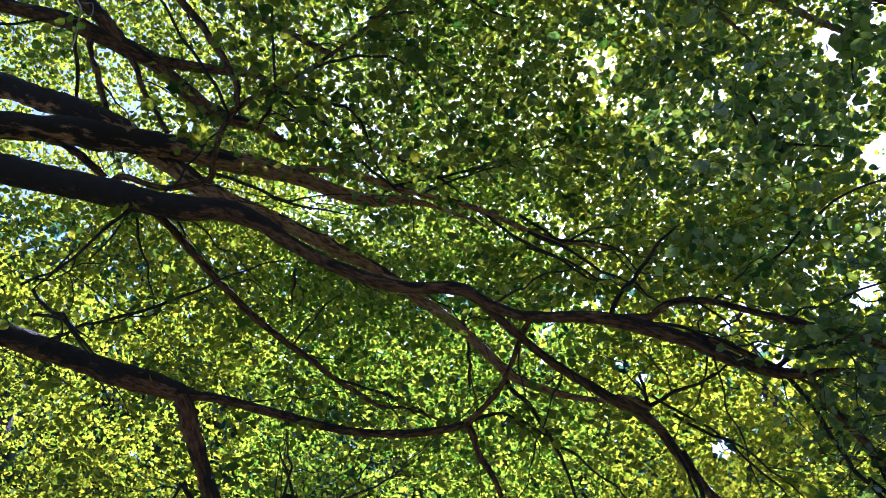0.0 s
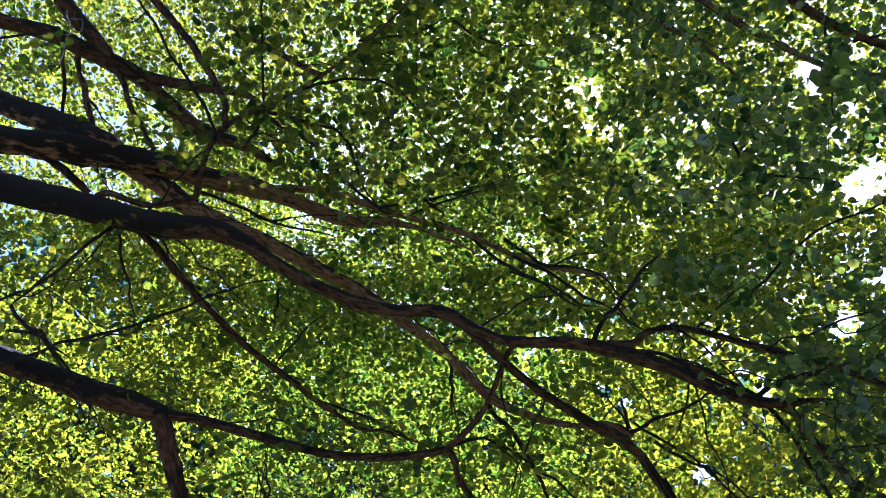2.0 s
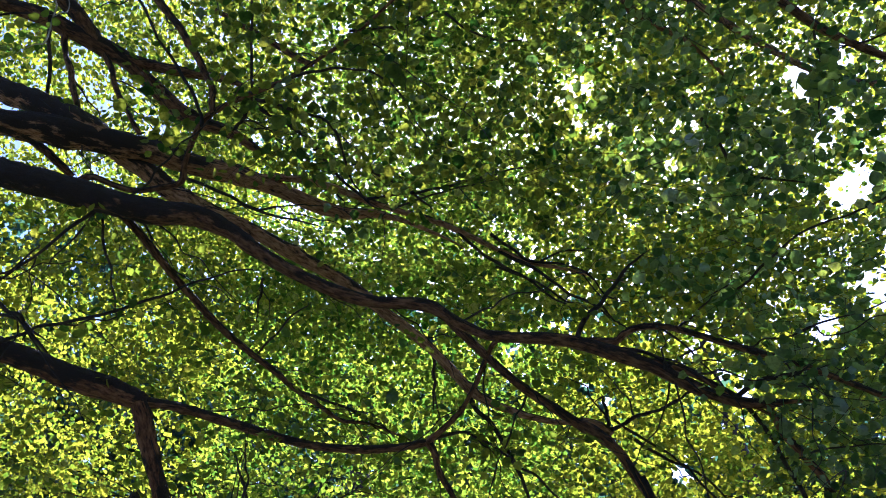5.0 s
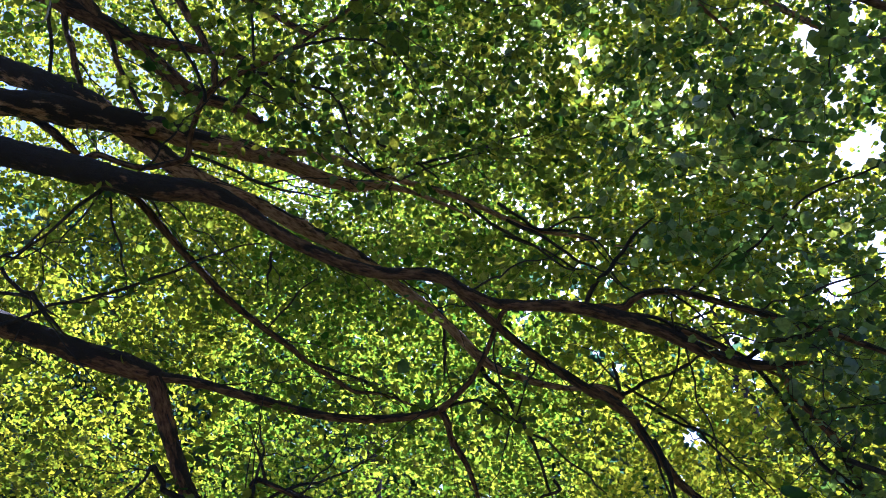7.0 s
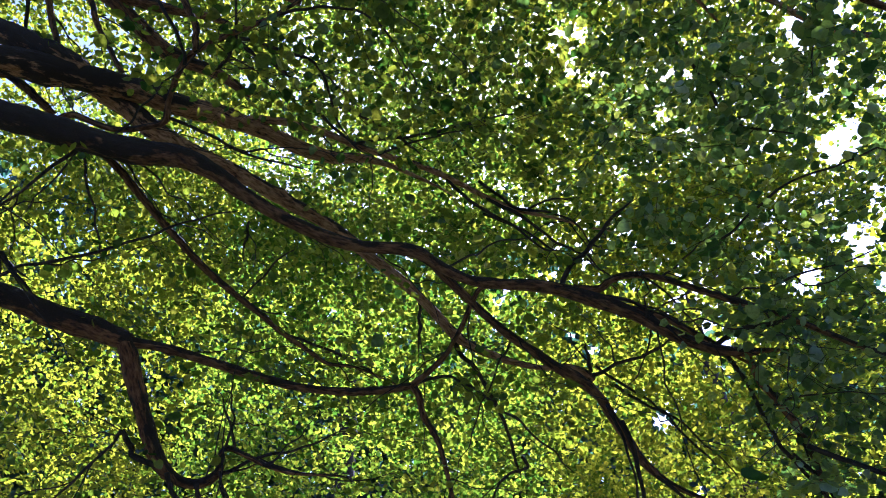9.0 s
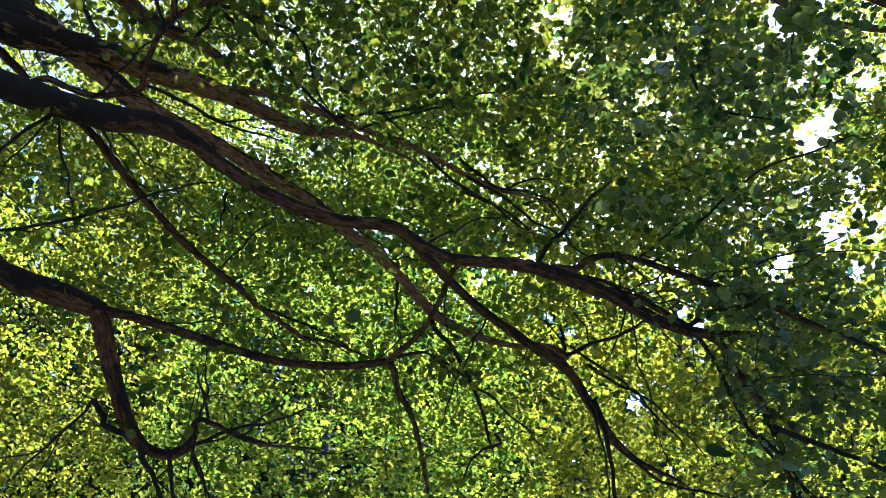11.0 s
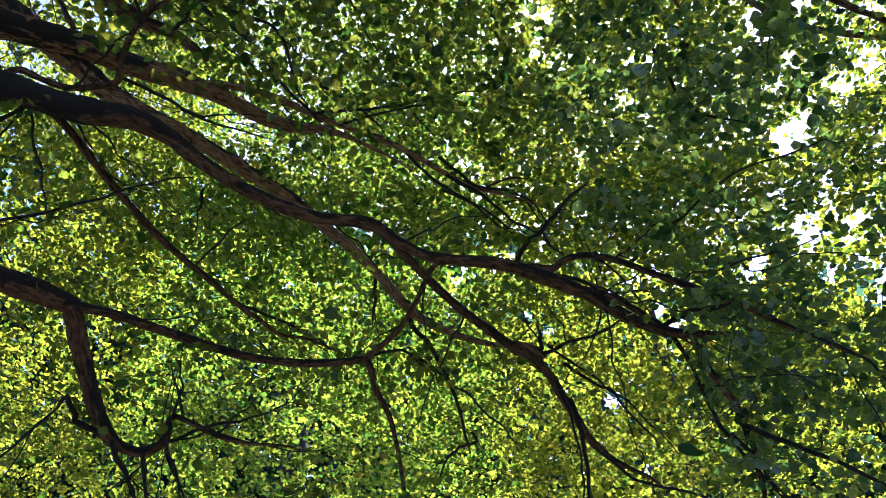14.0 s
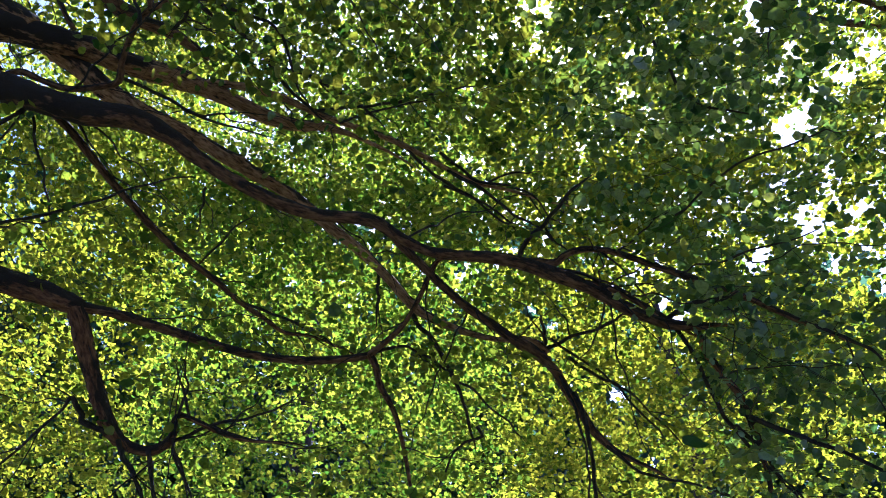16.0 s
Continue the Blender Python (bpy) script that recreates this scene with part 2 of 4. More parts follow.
shade_tree = tree("tree", -5.3, 3.7, "broadleaf tree with long drooping limbs and round green leaves")
limb("trunk", at_tree(shade_tree, [(-5.25, 3.65, -0.2, 0.42), (-5.28, 3.68, 0.4, 0.31), (-5.3, 3.7, 2.5, 0.26), (-5.3, 3.7, 5.0, 0.23), (-5.25, 3.75, 7.5, 0.16), (-5.3, 3.8, 10.0, 0.08), (-5.3, 3.8, 11.5, 0.02)]), shade_tree)
near_tree = tree("tree", 7.2, 4.6, "broadleaf tree whose leafy limbs reach over the path")
limb("trunk", at_tree(near_tree, [(7.2, 4.6, -0.2, 0.36), (7.2, 4.6, 0.5, 0.26), (7.15, 4.6, 3.0, 0.21), (7.2, 4.65, 6.0, 0.16), (7.2, 4.6, 8.5, 0.09), (7.2, 4.6, 10.5, 0.02)]), near_tree)


grown = []


def crooked(points, seed, sway):
    """The same course with the small bends that a thin branch has."""
    rng = np.random.default_rng(seed)
    c = spline(points, 0.09)
    n = len(c)
    if n > 3:
        off = rng.normal(0, sway, (n, 3))
        off[0] = 0
        c[:, :3] += off
    return [tuple(q) for q in c]


def branch(name, points, owner=None, mat=None):
    owner = owner or shade_tree
    grown.append((points, owner))
    a, b = np.array(points[-2]), np.array(points[-1])
    if b[3] < 0.016:
        step = (b - a)[:3] / np.linalg.norm((b - a)[:3])
        points = points + [(*(b[:3] + step * 14 * b[3] - np.array((0, 0, 0.02))), b[3] * 0.2)]
    if name == "twig":
        points = crooked(points, len(grown), 0.007)
    return limb(name, at_tree(owner, points), owner, mat=mat)


def side_twigs(per_metre, seed):
    """Thin crooked twigs that leave the limbs and branches sideways and outwards."""
    rng = np.random.default_rng(seed)
    for points, owner in list(grown):
        c = spline(points, 0.1)
        c = c[(np.abs(c[:, 0]) < 3.6)]
        if len(c) < 4:
            continue
        often = per_metre * min(1.0, c[:, 3].max() / 0.02)
        for _ in range(rng.poisson(often * 0.1 * len(c))):
            k = int(len(c) * rng.uniform(0.25, 0.97))
            run = unit(c[min(k + 1, len(c) - 1), :3] - c[k - 1, :3])
            if not np.all(np.isfinite(run)):
                continue
            d = unit(run * rng.uniform(0.3, 1.0) + rng.normal(0, 0.6, 3) + np.array((0.15, 0.25, 0.0)))
            length, bend = rng.uniform(0.4, 1.3), rng.normal(0, 0.22, 3)
            t = np.linspace(0, 1, 5)
            r0 = min(c[k, 3] * 0.6, rng.uniform(0.004, 0.008))
            course = c[k, :3] + np.outer(t, d * length) + np.outer(t ** 2, bend * length - np.array((0, 0, 0.08)))
            limb("twig", at_tree(owner, crooked([(*q, r0 * (1 - 0.75 * w)) for q, w in zip(course, t)], rng.integers(1e6), 0.012)), owner)


branch("limb", [(-5.180, 3.650, 5.000, 0.1250), (-3.753, 3.325, 4.940, 0.1027), (-3.080, 3.251, 4.849, 0.0980), (-2.594, 3.263, 4.732, 0.0951), (-2.216, 3.272, 4.641, 0.0904), (-1.842, 3.286, 4.541, 0.0822), (-1.585, 3.283, 4.489, 0.0780), (-1.333, 3.267, 4.454, 0.0642), (-1.113, 3.297, 4.364, 0.0486), (-0.927, 3.345, 4.254, 0.0432), (-0.674, 3.394, 4.128, 0.0402), (-0.393, 3.421, 4.025, 0.0373), (-0.187, 3.420, 3.978, 0.0346), (0.082, 3.391, 3.952, 0.0330), (0.286, 3.424, 3.856, 0.0326), (0.454, 3.439, 3.795, 0.0310), (0.617, 3.425, 3.774, 0.0328), (0.810, 3.400, 3.759, 0.0350), (0.971, 3.390, 3.732, 0.0368), (1.195, 3.396, 3.667, 0.0365), (1.384, 3.407, 3.604, 0.0342), (1.510, 3.425, 3.546, 0.0319), (1.696, 3.443, 3.471, 0.0299), (1.848, 3.448, 3.423, 0.0275), (2.028, 3.424, 3.407, 0.0216), (2.093, 3.407, 3.412, 0.0136)])
branch("limb", [(-5.200, 3.700, 5.500, 0.1200), (-3.973, 3.303, 5.285, 0.1011), (-3.346, 3.256, 5.254, 0.0964), (-2.854, 3.336, 5.289, 0.0936), (-2.645, 3.370, 5.304, 0.0963), (-2.394, 3.425, 5.304, 0.0931), (-2.136, 3.485, 5.297, 0.0898), (-1.910, 3.538, 5.289, 0.0822), (-1.639, 3.615, 5.261, 0.0788), (-1.364, 3.675, 5.255, 0.0711), (-1.162, 3.738, 5.226, 0.0631), (-0.957, 3.805, 5.193, 0.0593), (-0.705, 3.891, 5.145, 0.0512), (-0.494, 3.937, 5.136, 0.0429), (-0.326, 3.949, 5.161, 0.0323), (-0.109, 3.995, 5.151, 0.0195), (0.158, 4.081, 5.104, 0.0131), (0.339, 4.149, 5.060, 0.0066)], mat=PALE_BARK)
branch("limb", [(-5.200, 3.800, 6.000, 0.1200), (-4.104, 3.519, 6.064, 0.0995), (-3.533, 3.441, 5.946, 0.0949), (-3.078, 3.428, 5.740, 0.0922), (-2.828, 3.421, 5.627, 0.0908), (-2.582, 3.417, 5.508, 0.0895), (-2.387, 3.420, 5.402, 0.0835), (-2.219, 3.425, 5.305, 0.0631)], mat=PALE_BARK)
branch("limb", [(-5.200, 3.800, 4.450, 0.1000), (-3.575, 3.617, 4.031, 0.0755), (-2.863, 3.654, 3.854, 0.0720), (-2.392, 3.781, 3.744, 0.0699), (-2.196, 3.834, 3.698, 0.0701), (-2.030, 3.879, 3.657, 0.0667), (-1.831, 3.926, 3.617, 0.0652), (-1.680, 3.969, 3.577, 0.0636), (-1.596, 3.988, 3.561, 0.0460)], mat=RUSSET_BARK)
branch("limb", [(-2.385, 3.493, 5.445, 0.0624), (-2.139, 3.576, 5.290, 0.0724), (-1.942, 3.632, 5.180, 0.0741), (-1.767, 3.685, 5.077, 0.0717), (-1.551, 3.739, 4.965, 0.0606), (-1.215, 3.790, 4.839, 0.0498), (-1.005, 3.832, 4.745, 0.0479), (-0.796, 3.878, 4.645, 0.0461), (-0.548, 3.924, 4.538, 0.0442), (-0.341, 3.981, 4.424, 0.0424), (-0.176, 4.036, 4.316, 0.0390), (-0.053, 4.072, 4.245, 0.0373), (0.110, 4.128, 4.136, 0.0356), (0.274, 4.197, 4.008, 0.0339), (0.417, 4.265, 3.885, 0.0337), (0.555, 4.301, 3.809, 0.0305), (0.749, 4.323, 3.743, 0.0259), (0.941, 4.329, 3.699, 0.0212), (1.073, 4.321, 3.685, 0.0181), (1.204, 4.298, 3.690, 0.0226), (1.317, 4.305, 3.658, 0.0256), (1.386, 4.327, 3.615, 0.0240)], mat=PALE_BARK)
branch("branch", [(0.234, 3.667, 4.053, 0.0322), (0.310, 3.713, 3.994, 0.0286), (0.424, 3.775, 3.915, 0.0268), (0.575, 3.853, 3.815, 0.0268), (0.763, 3.939, 3.705, 0.0286), (0.949, 4.006, 3.620, 0.0304), (1.061, 4.048, 3.565, 0.0322), (1.229, 4.103, 3.496, 0.0340), (1.362, 4.162, 3.419, 0.0286), (1.459, 4.243, 3.316, 0.0300), (1.557, 4.317, 3.222, 0.0301), (1.693, 4.422, 3.087, 0.0286), (1.882, 4.505, 2.981, 0.0200), (2.126, 4.564, 2.905, 0.0115)])
branch("branch", [(0.674, 3.646, 3.918, 0.0126), (0.591, 3.684, 3.924, 0.0158), (0.532, 3.724, 3.916, 0.0159), (0.492, 3.810, 3.866, 0.0161), (0.448, 3.951, 3.781, 0.0163), (0.398, 4.068, 3.711, 0.0165), (0.351, 4.161, 3.656, 0.0183), (0.251, 4.282, 3.593, 0.0202), (0.154, 4.383, 3.543, 0.0221)])
branch("branch", [(-1.647, 3.981, 3.570, 0.0348), (-1.583, 4.001, 3.564, 0.0319), (-1.405, 4.048, 3.560, 0.0293), (-1.206, 4.118, 3.533, 0.0296), (-1.002, 4.189, 3.505, 0.0298), (-0.793, 4.260, 3.476, 0.0286), (-0.545, 4.330, 3.458, 0.0274), (-0.294, 4.377, 3.468, 0.0277), (-0.075, 4.401, 3.496, 0.0262), (0.110, 4.409, 3.536, 0.0248), (0.192, 4.406, 3.563, 0.0186)])
branch("limb", [(-1.633, 3.988, 3.562, 0.0561), (-1.615, 4.013, 3.519, 0.0542), (-1.565, 4.098, 3.377, 0.0521), (-1.496, 4.199, 3.206, 0.0498), (-1.418, 4.308, 3.022, 0.0494), (-1.347, 4.367, 2.918, 0.0439), (-1.257, 4.398, 2.857, 0.0346), (-1.137, 4.398, 2.833, 0.0308), (-1.038, 4.359, 2.861, 0.0271), (-0.988, 4.309, 2.910, 0.0236), (-0.978, 4.240, 2.980, 0.0198), (-0.940, 4.216, 3.002, 0.0162), (-0.843, 4.225, 2.969, 0.0144), (-0.704, 4.244, 2.915, 0.0124), (-0.534, 4.246, 2.878, 0.0106), (-0.266, 4.216, 2.863, 0.0054)], mat=RUSSET_BARK)
branch("branch", [(0.146, 4.390, 3.550, 0.0265), (0.199, 4.434, 3.487, 0.0246), (0.242, 4.511, 3.378, 0.0208), (0.355, 4.618, 3.225, 0.0188), (0.433, 4.750, 3.038, 0.0150), (0.501, 4.907, 2.817, 0.0131), (0.556, 5.112, 2.529, 0.0075)])
branch("branch", [(-1.944, 3.382, 4.613, 0.0294), (-1.896, 3.421, 4.594, 0.0277), (-1.799, 3.519, 4.538, 0.0261), (-1.683, 3.660, 4.450, 0.0264), (-1.563, 3.803, 4.358, 0.0248), (-1.457, 3.917, 4.286, 0.0250), (-1.313, 4.067, 4.191, 0.0234), (-1.128, 4.224, 4.099, 0.0237), (-0.938, 4.369, 4.016, 0.0220), (-0.781, 4.496, 3.939, 0.0202), (-0.582, 4.631, 3.865, 0.0164), (-0.460, 4.710, 3.822, 0.0144), (-0.259, 4.768, 3.829, 0.0104), (0.015, 4.897, 3.779, 0.0063)])
branch("branch", [(-2.179, 3.302, 4.683, 0.0201), (-2.130, 3.266, 4.717, 0.0186), (-2.047, 3.247, 4.727, 0.0186), (-1.915, 3.263, 4.684, 0.0185), (-1.767, 3.270, 4.649, 0.0185), (-1.587, 3.238, 4.659, 0.0184), (-1.474, 3.202, 4.684, 0.0198), (-1.451, 3.112, 4.776, 0.0183), (-1.388, 2.986, 4.904, 0.0182), (-1.314, 2.910, 4.979, 0.0195), (-1.184, 2.848, 5.032, 0.0181), (-1.045, 2.794, 5.074, 0.0194), (-0.838, 2.717, 5.132, 0.0133), (-0.601, 2.598, 5.234, 0.0118), (-0.433, 2.505, 5.316, 0.0104), (-0.202, 2.344, 5.465, 0.0088), (-0.040, 2.213, 5.589, 0.0058)])
branch("limb", [(-5.250, 3.800, 7.600, 0.1280), (-4.317, 3.172, 6.764, 0.0579), (-3.766, 3.078, 6.521, 0.0552), (-3.279, 3.176, 6.468, 0.0536), (-3.030, 3.226, 6.441, 0.0610), (-2.775, 3.311, 6.373, 0.0650), (-2.516, 3.403, 6.297, 0.0688), (-2.340, 3.472, 6.236, 0.0654), (-2.159, 3.591, 6.117, 0.0656), (-1.954, 3.727, 5.983, 0.0622), (-1.774, 3.795, 5.923, 0.0550), (-1.528, 3.855, 5.881, 0.0443), (-1.251, 3.972, 5.774, 0.0222)])
branch("branch", [(-2.382, 3.445, 6.254, 0.0435), (-2.151, 3.468, 6.194, 0.0434), (-1.876, 3.481, 6.142, 0.0397), (-1.581, 3.487, 6.097, 0.0286), (-1.375, 3.509, 6.042, 0.0179)])
branch("branch", [(-3.108, 2.993, 6.865, 0.0651), (-2.876, 3.166, 6.608, 0.0649), (-2.703, 3.261, 6.463, 0.0596), (-2.560, 3.369, 6.303, 0.0546)])
branch("branch", [(-1.358, 3.718, 5.288, 0.0169), (-1.208, 3.728, 5.258, 0.0274), (-1.062, 3.715, 5.259, 0.0295), (-0.873, 3.709, 5.247, 0.0273), (-0.619, 3.725, 5.198, 0.0251), (-0.363, 3.764, 5.119, 0.0250), (-0.108, 3.792, 5.054, 0.0229), (0.145, 3.815, 4.996, 0.0228), (0.399, 3.861, 4.908, 0.0206), (0.653, 3.914, 4.811, 0.0185), (0.863, 3.945, 4.746, 0.0164), (1.111, 3.951, 4.711, 0.0123), (1.339, 3.970, 4.660, 0.0081), (1.525, 3.974, 4.635, 0.0051)], mat=PALE_BARK)
branch("branch", [(1.066, 3.478, 3.807, 0.0240), (1.205, 3.437, 3.783, 0.0237), (1.247, 3.394, 3.806, 0.0210), (1.305, 3.352, 3.821, 0.0208), (1.423, 3.304, 3.814, 0.0206), (1.569, 3.273, 3.766, 0.0203), (1.739, 3.248, 3.690, 0.0200), (1.930, 3.216, 3.607, 0.0197), (2.113, 3.182, 3.525, 0.0168), (2.311, 3.153, 3.415, 0.0163), (2.520, 3.120, 3.293, 0.0136), (2.716, 3.077, 3.184, 0.0088)])
branch("twig", [(0.992, 3.494, 3.820, 0.0174), (1.055, 3.377, 3.916, 0.0151), (1.141, 3.276, 3.994, 0.0129), (1.225, 3.164, 4.082, 0.0107), (1.289, 3.102, 4.127, 0.0084)])
branch("twig", [(1.828, 3.472, 3.458, 0.0158), (1.895, 3.371, 3.476, 0.0139), (1.959, 3.292, 3.480, 0.0122), (2.013, 3.226, 3.481, 0.0105)])
branch("twig", [(1.096, 3.477, 3.777, 0.0133), (1.277, 3.425, 3.727, 0.0114), (1.424, 3.396, 3.663, 0.0112), (1.509, 3.402, 3.580, 0.0111)])
branch("twig", [(1.349, 4.314, 3.648, 0.0151), (1.332, 4.203, 3.675, 0.0131), (1.283, 4.065, 3.706, 0.0091)])
branch("twig", [(1.357, 4.318, 3.642, 0.0170), (1.447, 4.219, 3.649, 0.0130), (1.562, 4.091, 3.654, 0.0109), (1.697, 3.929, 3.661, 0.0089), (1.760, 3.840, 3.670, 0.0070)])
branch("twig", [(0.426, 4.363, 3.893, 0.0177), (0.576, 4.489, 3.751, 0.0158), (0.706, 4.604, 3.622, 0.0158), (0.796, 4.706, 3.505, 0.0139), (0.864, 4.796, 3.402, 0.0119), (0.938, 4.938, 3.239, 0.0100)])
branch("twig", [(0.184, 4.383, 3.559, 0.0133), (0.388, 4.311, 3.574, 0.0094), (0.661, 4.331, 3.436, 0.0092), (0.936, 4.377, 3.253, 0.0073), (1.152, 4.432, 3.074, 0.0054)])
branch("twig", [(-0.361, 3.735, 5.104, 0.0124), (-0.115, 3.694, 5.121, 0.0103), (0.227, 3.618, 5.170, 0.0103), (0.534, 3.543, 5.222, 0.0082), (0.775, 3.482, 5.265, 0.0061)])
branch("twig", [(0.619, 3.907, 4.818, 0.0144), (0.893, 3.918, 4.650, 0.0121), (1.128, 3.938, 4.482, 0.0099), (1.335, 3.945, 4.347, 0.0078)])
branch("twig", [(0.314, 3.842, 4.934, 0.0124), (0.527, 3.906, 4.768, 0.0123), (0.814, 3.951, 4.608, 0.0101), (1.097, 4.007, 4.430, 0.0060)])
branch("twig", [(-1.030, 2.759, 5.020, 0.0087), (-1.045, 2.613, 5.218, 0.0087), (-1.060, 2.466, 5.417, 0.0087), (-1.065, 2.317, 5.619, 0.0070)])
branch("twig", [(-0.844, 2.687, 5.080, 0.0104), (-0.689, 2.637, 5.105, 0.0103), (-0.516, 2.607, 5.101, 0.0086), (-0.309, 2.584, 5.079, 0.0085), (-0.166, 2.619, 4.993, 0.0067), (0.037, 2.754, 4.735, 0.0050)])
branch("twig", [(-1.338, 2.924, 4.891, 0.0123), (-1.370, 2.863, 5.002, 0.0106), (-1.487, 2.780, 5.163, 0.0107), (-1.654, 2.662, 5.392, 0.0090), (-1.791, 2.557, 5.591, 0.0091), (-1.901, 2.487, 5.726, 0.0073)])
branch("twig", [(-1.272, 2.865, 4.950, 0.0197), (-1.301, 2.800, 5.096, 0.0198), (-1.414, 2.709, 5.309, 0.0230), (-1.596, 2.613, 5.546, 0.0234), (-1.774, 2.540, 5.735, 0.0266), (-1.934, 2.472, 5.907, 0.0240)])
branch("twig", [(-1.636, 3.146, 6.506, 0.0179), (-1.344, 3.192, 6.333, 0.0246), (-1.057, 3.242, 6.151, 0.0243), (-0.826, 3.265, 6.030, 0.0206)])
branch("twig", [(-1.011, 2.780, 4.993, 0.0122), (-0.828, 2.838, 4.998, 0.0106), (-0.623, 2.907, 4.994, 0.0107), (-0.522, 2.981, 4.951, 0.0090), (-0.454, 3.143, 4.826, 0.0073), (-0.376, 3.256, 4.742, 0.0055)])
branch("twig", [(-1.996, 3.361, 4.608, 0.0146), (-2.072, 3.392, 4.513, 0.0127), (-2.154, 3.414, 4.432, 0.0108), (-2.308, 3.470, 4.247, 0.0089), (-2.461, 3.503, 4.100, 0.0070)])
branch("twig", [(-2.004, 3.379, 4.584, 0.0091), (-1.965, 3.497, 4.434, 0.0091), (-1.923, 3.616, 4.281, 0.0073), (-1.861, 3.779, 4.072, 0.0055)])
branch("twig", [(-2.470, 3.592, 3.662, 0.0117), (-2.309, 3.583, 3.735, 0.0118), (-2.171, 3.576, 3.794, 0.0102), (-1.943, 3.571, 3.881, 0.0103), (-1.736, 3.573, 3.948, 0.0104), (-1.495, 3.549, 4.061, 0.0088), (-1.311, 3.521, 4.160, 0.0071), (-1.053, 3.516, 4.246, 0.0054)])
branch("twig", [(-2.542, 3.637, 3.929, 0.0105), (-2.409, 3.649, 3.914, 0.0105), (-2.272, 3.694, 3.856, 0.0087)])
branch("twig", [(0.168, 4.246, 4.124, 0.0119), (0.184, 4.331, 4.016, 0.0119), (0.187, 4.399, 3.929, 0.0100)])
branch("twig", [(-1.013, 3.867, 4.447, 0.0098), (-1.027, 3.915, 4.385, 0.0098), (-1.035, 3.975, 4.309, 0.0078)])
branch("twig", [(-0.800, 4.604, 3.991, 0.0124), (-0.552, 4.644, 3.940, 0.0104), (-0.343, 4.695, 3.874, 0.0104), (-0.174, 4.750, 3.804, 0.0083)])
branch("twig", [(-1.078, 4.362, 4.139, 0.0081), (-0.921, 4.216, 4.244, 0.0080), (-0.767, 4.072, 4.347, 0.0060)])
branch("twig", [(1.499, 4.205, 3.284, 0.0186), (1.593, 4.302, 3.076, 0.0158), (1.648, 4.393, 2.885, 0.0129), (1.674, 4.500, 2.663, 0.0102)])
branch("twig", [(1.741, 4.373, 2.987, 0.0122), (1.936, 4.380, 2.841, 0.0103), (2.201, 4.318, 2.756, 0.0084), (2.488, 4.249, 2.658, 0.0065)])
branch("twig", [(1.890, 3.458, 3.428, 0.0141), (2.020, 3.516, 3.242, 0.0123), (2.116, 3.578, 3.059, 0.0121), (2.178, 3.620, 2.934, 0.0119), (2.299, 3.644, 2.818, 0.0103), (2.389, 3.674, 2.704, 0.0087), (2.564, 3.700, 2.549, 0.0071)])
branch("twig", [(2.011, 3.452, 3.435, 0.0211), (2.083, 3.491, 3.271, 0.0207), (2.198, 3.514, 3.114, 0.0203), (2.273, 3.532, 2.998, 0.0177), (2.318, 3.575, 2.814, 0.0152), (2.358, 3.620, 2.611, 0.0128), (2.377, 3.656, 2.443, 0.0103)], mat=RUSSET_BARK)
branch("twig", [(2.185, 3.390, 2.865, 0.0143), (2.386, 3.331, 2.756, 0.0138), (2.570, 3.269, 2.658, 0.0112), (2.761, 3.206, 2.532, 0.0085)])
branch("twig", [(1.380, 4.221, 3.669, 0.0093), (1.543, 4.236, 3.562, 0.0092), (1.734, 4.252, 3.438, 0.0073), (1.960, 4.275, 3.281, 0.0072), (2.220, 4.328, 3.044, 0.0052)])
branch("twig", [(1.758, 2.948, 3.837, 0.0075), (1.835, 2.810, 3.880, 0.0074), (1.964, 2.593, 3.937, 0.0071), (2.121, 2.430, 3.934, 0.0054), (2.231, 2.315, 3.924, 0.0053), (2.295, 2.258, 3.907, 0.0033)])
branch("twig", [(-1.362, 4.306, 2.911, 0.0188), (-1.451, 4.262, 2.928, 0.0187), (-1.515, 4.202, 2.968, 0.0169), (-1.542, 4.118, 3.037, 0.0151), (-1.600, 4.142, 2.968, 0.0083), (-1.710, 4.182, 2.843, 0.0082), (-1.853, 4.230, 2.683, 0.0065)])
branch("twig", [(-1.295, 4.313, 2.869, 0.0153), (-1.223, 4.384, 2.734, 0.0118), (-1.133, 4.443, 2.617, 0.0101), (-1.061, 4.513, 2.483, 0.0067)])
branch("twig", [(-1.119, 4.328, 2.817, 0.0135), (-1.076, 4.401, 2.681, 0.0118), (-1.031, 4.491, 2.511, 0.0100)])
branch("twig", [(-0.969, 4.246, 2.890, 0.0101), (-0.940, 4.155, 3.049, 0.0085), (-0.918, 4.105, 3.137, 0.0068), (-0.944, 4.040, 3.251, 0.0051)])
branch("twig", [(-0.974, 4.257, 2.876, 0.0084), (-0.926, 4.340, 2.737, 0.0084), (-0.846, 4.422, 2.599, 0.0067)])
branch("twig", [(-2.851, 3.302, 6.388, 0.0270), (-2.744, 3.360, 6.145, 0.0232), (-2.628, 3.419, 5.882, 0.0228), (-2.512, 3.480, 5.592, 0.0190)])
branch("twig", [(-2.574, 3.402, 6.342, 0.0239), (-2.372, 3.475, 5.988, 0.0232), (-2.245, 3.514, 5.776, 0.0195), (-2.063, 3.558, 5.492, 0.0190)])
branch("twig", [(-2.942, 3.596, 5.444, 0.0338), (-2.776, 3.632, 5.397, 0.0317), (-2.647, 3.699, 5.312, 0.0296), (-2.524, 3.776, 5.214, 0.0254)])
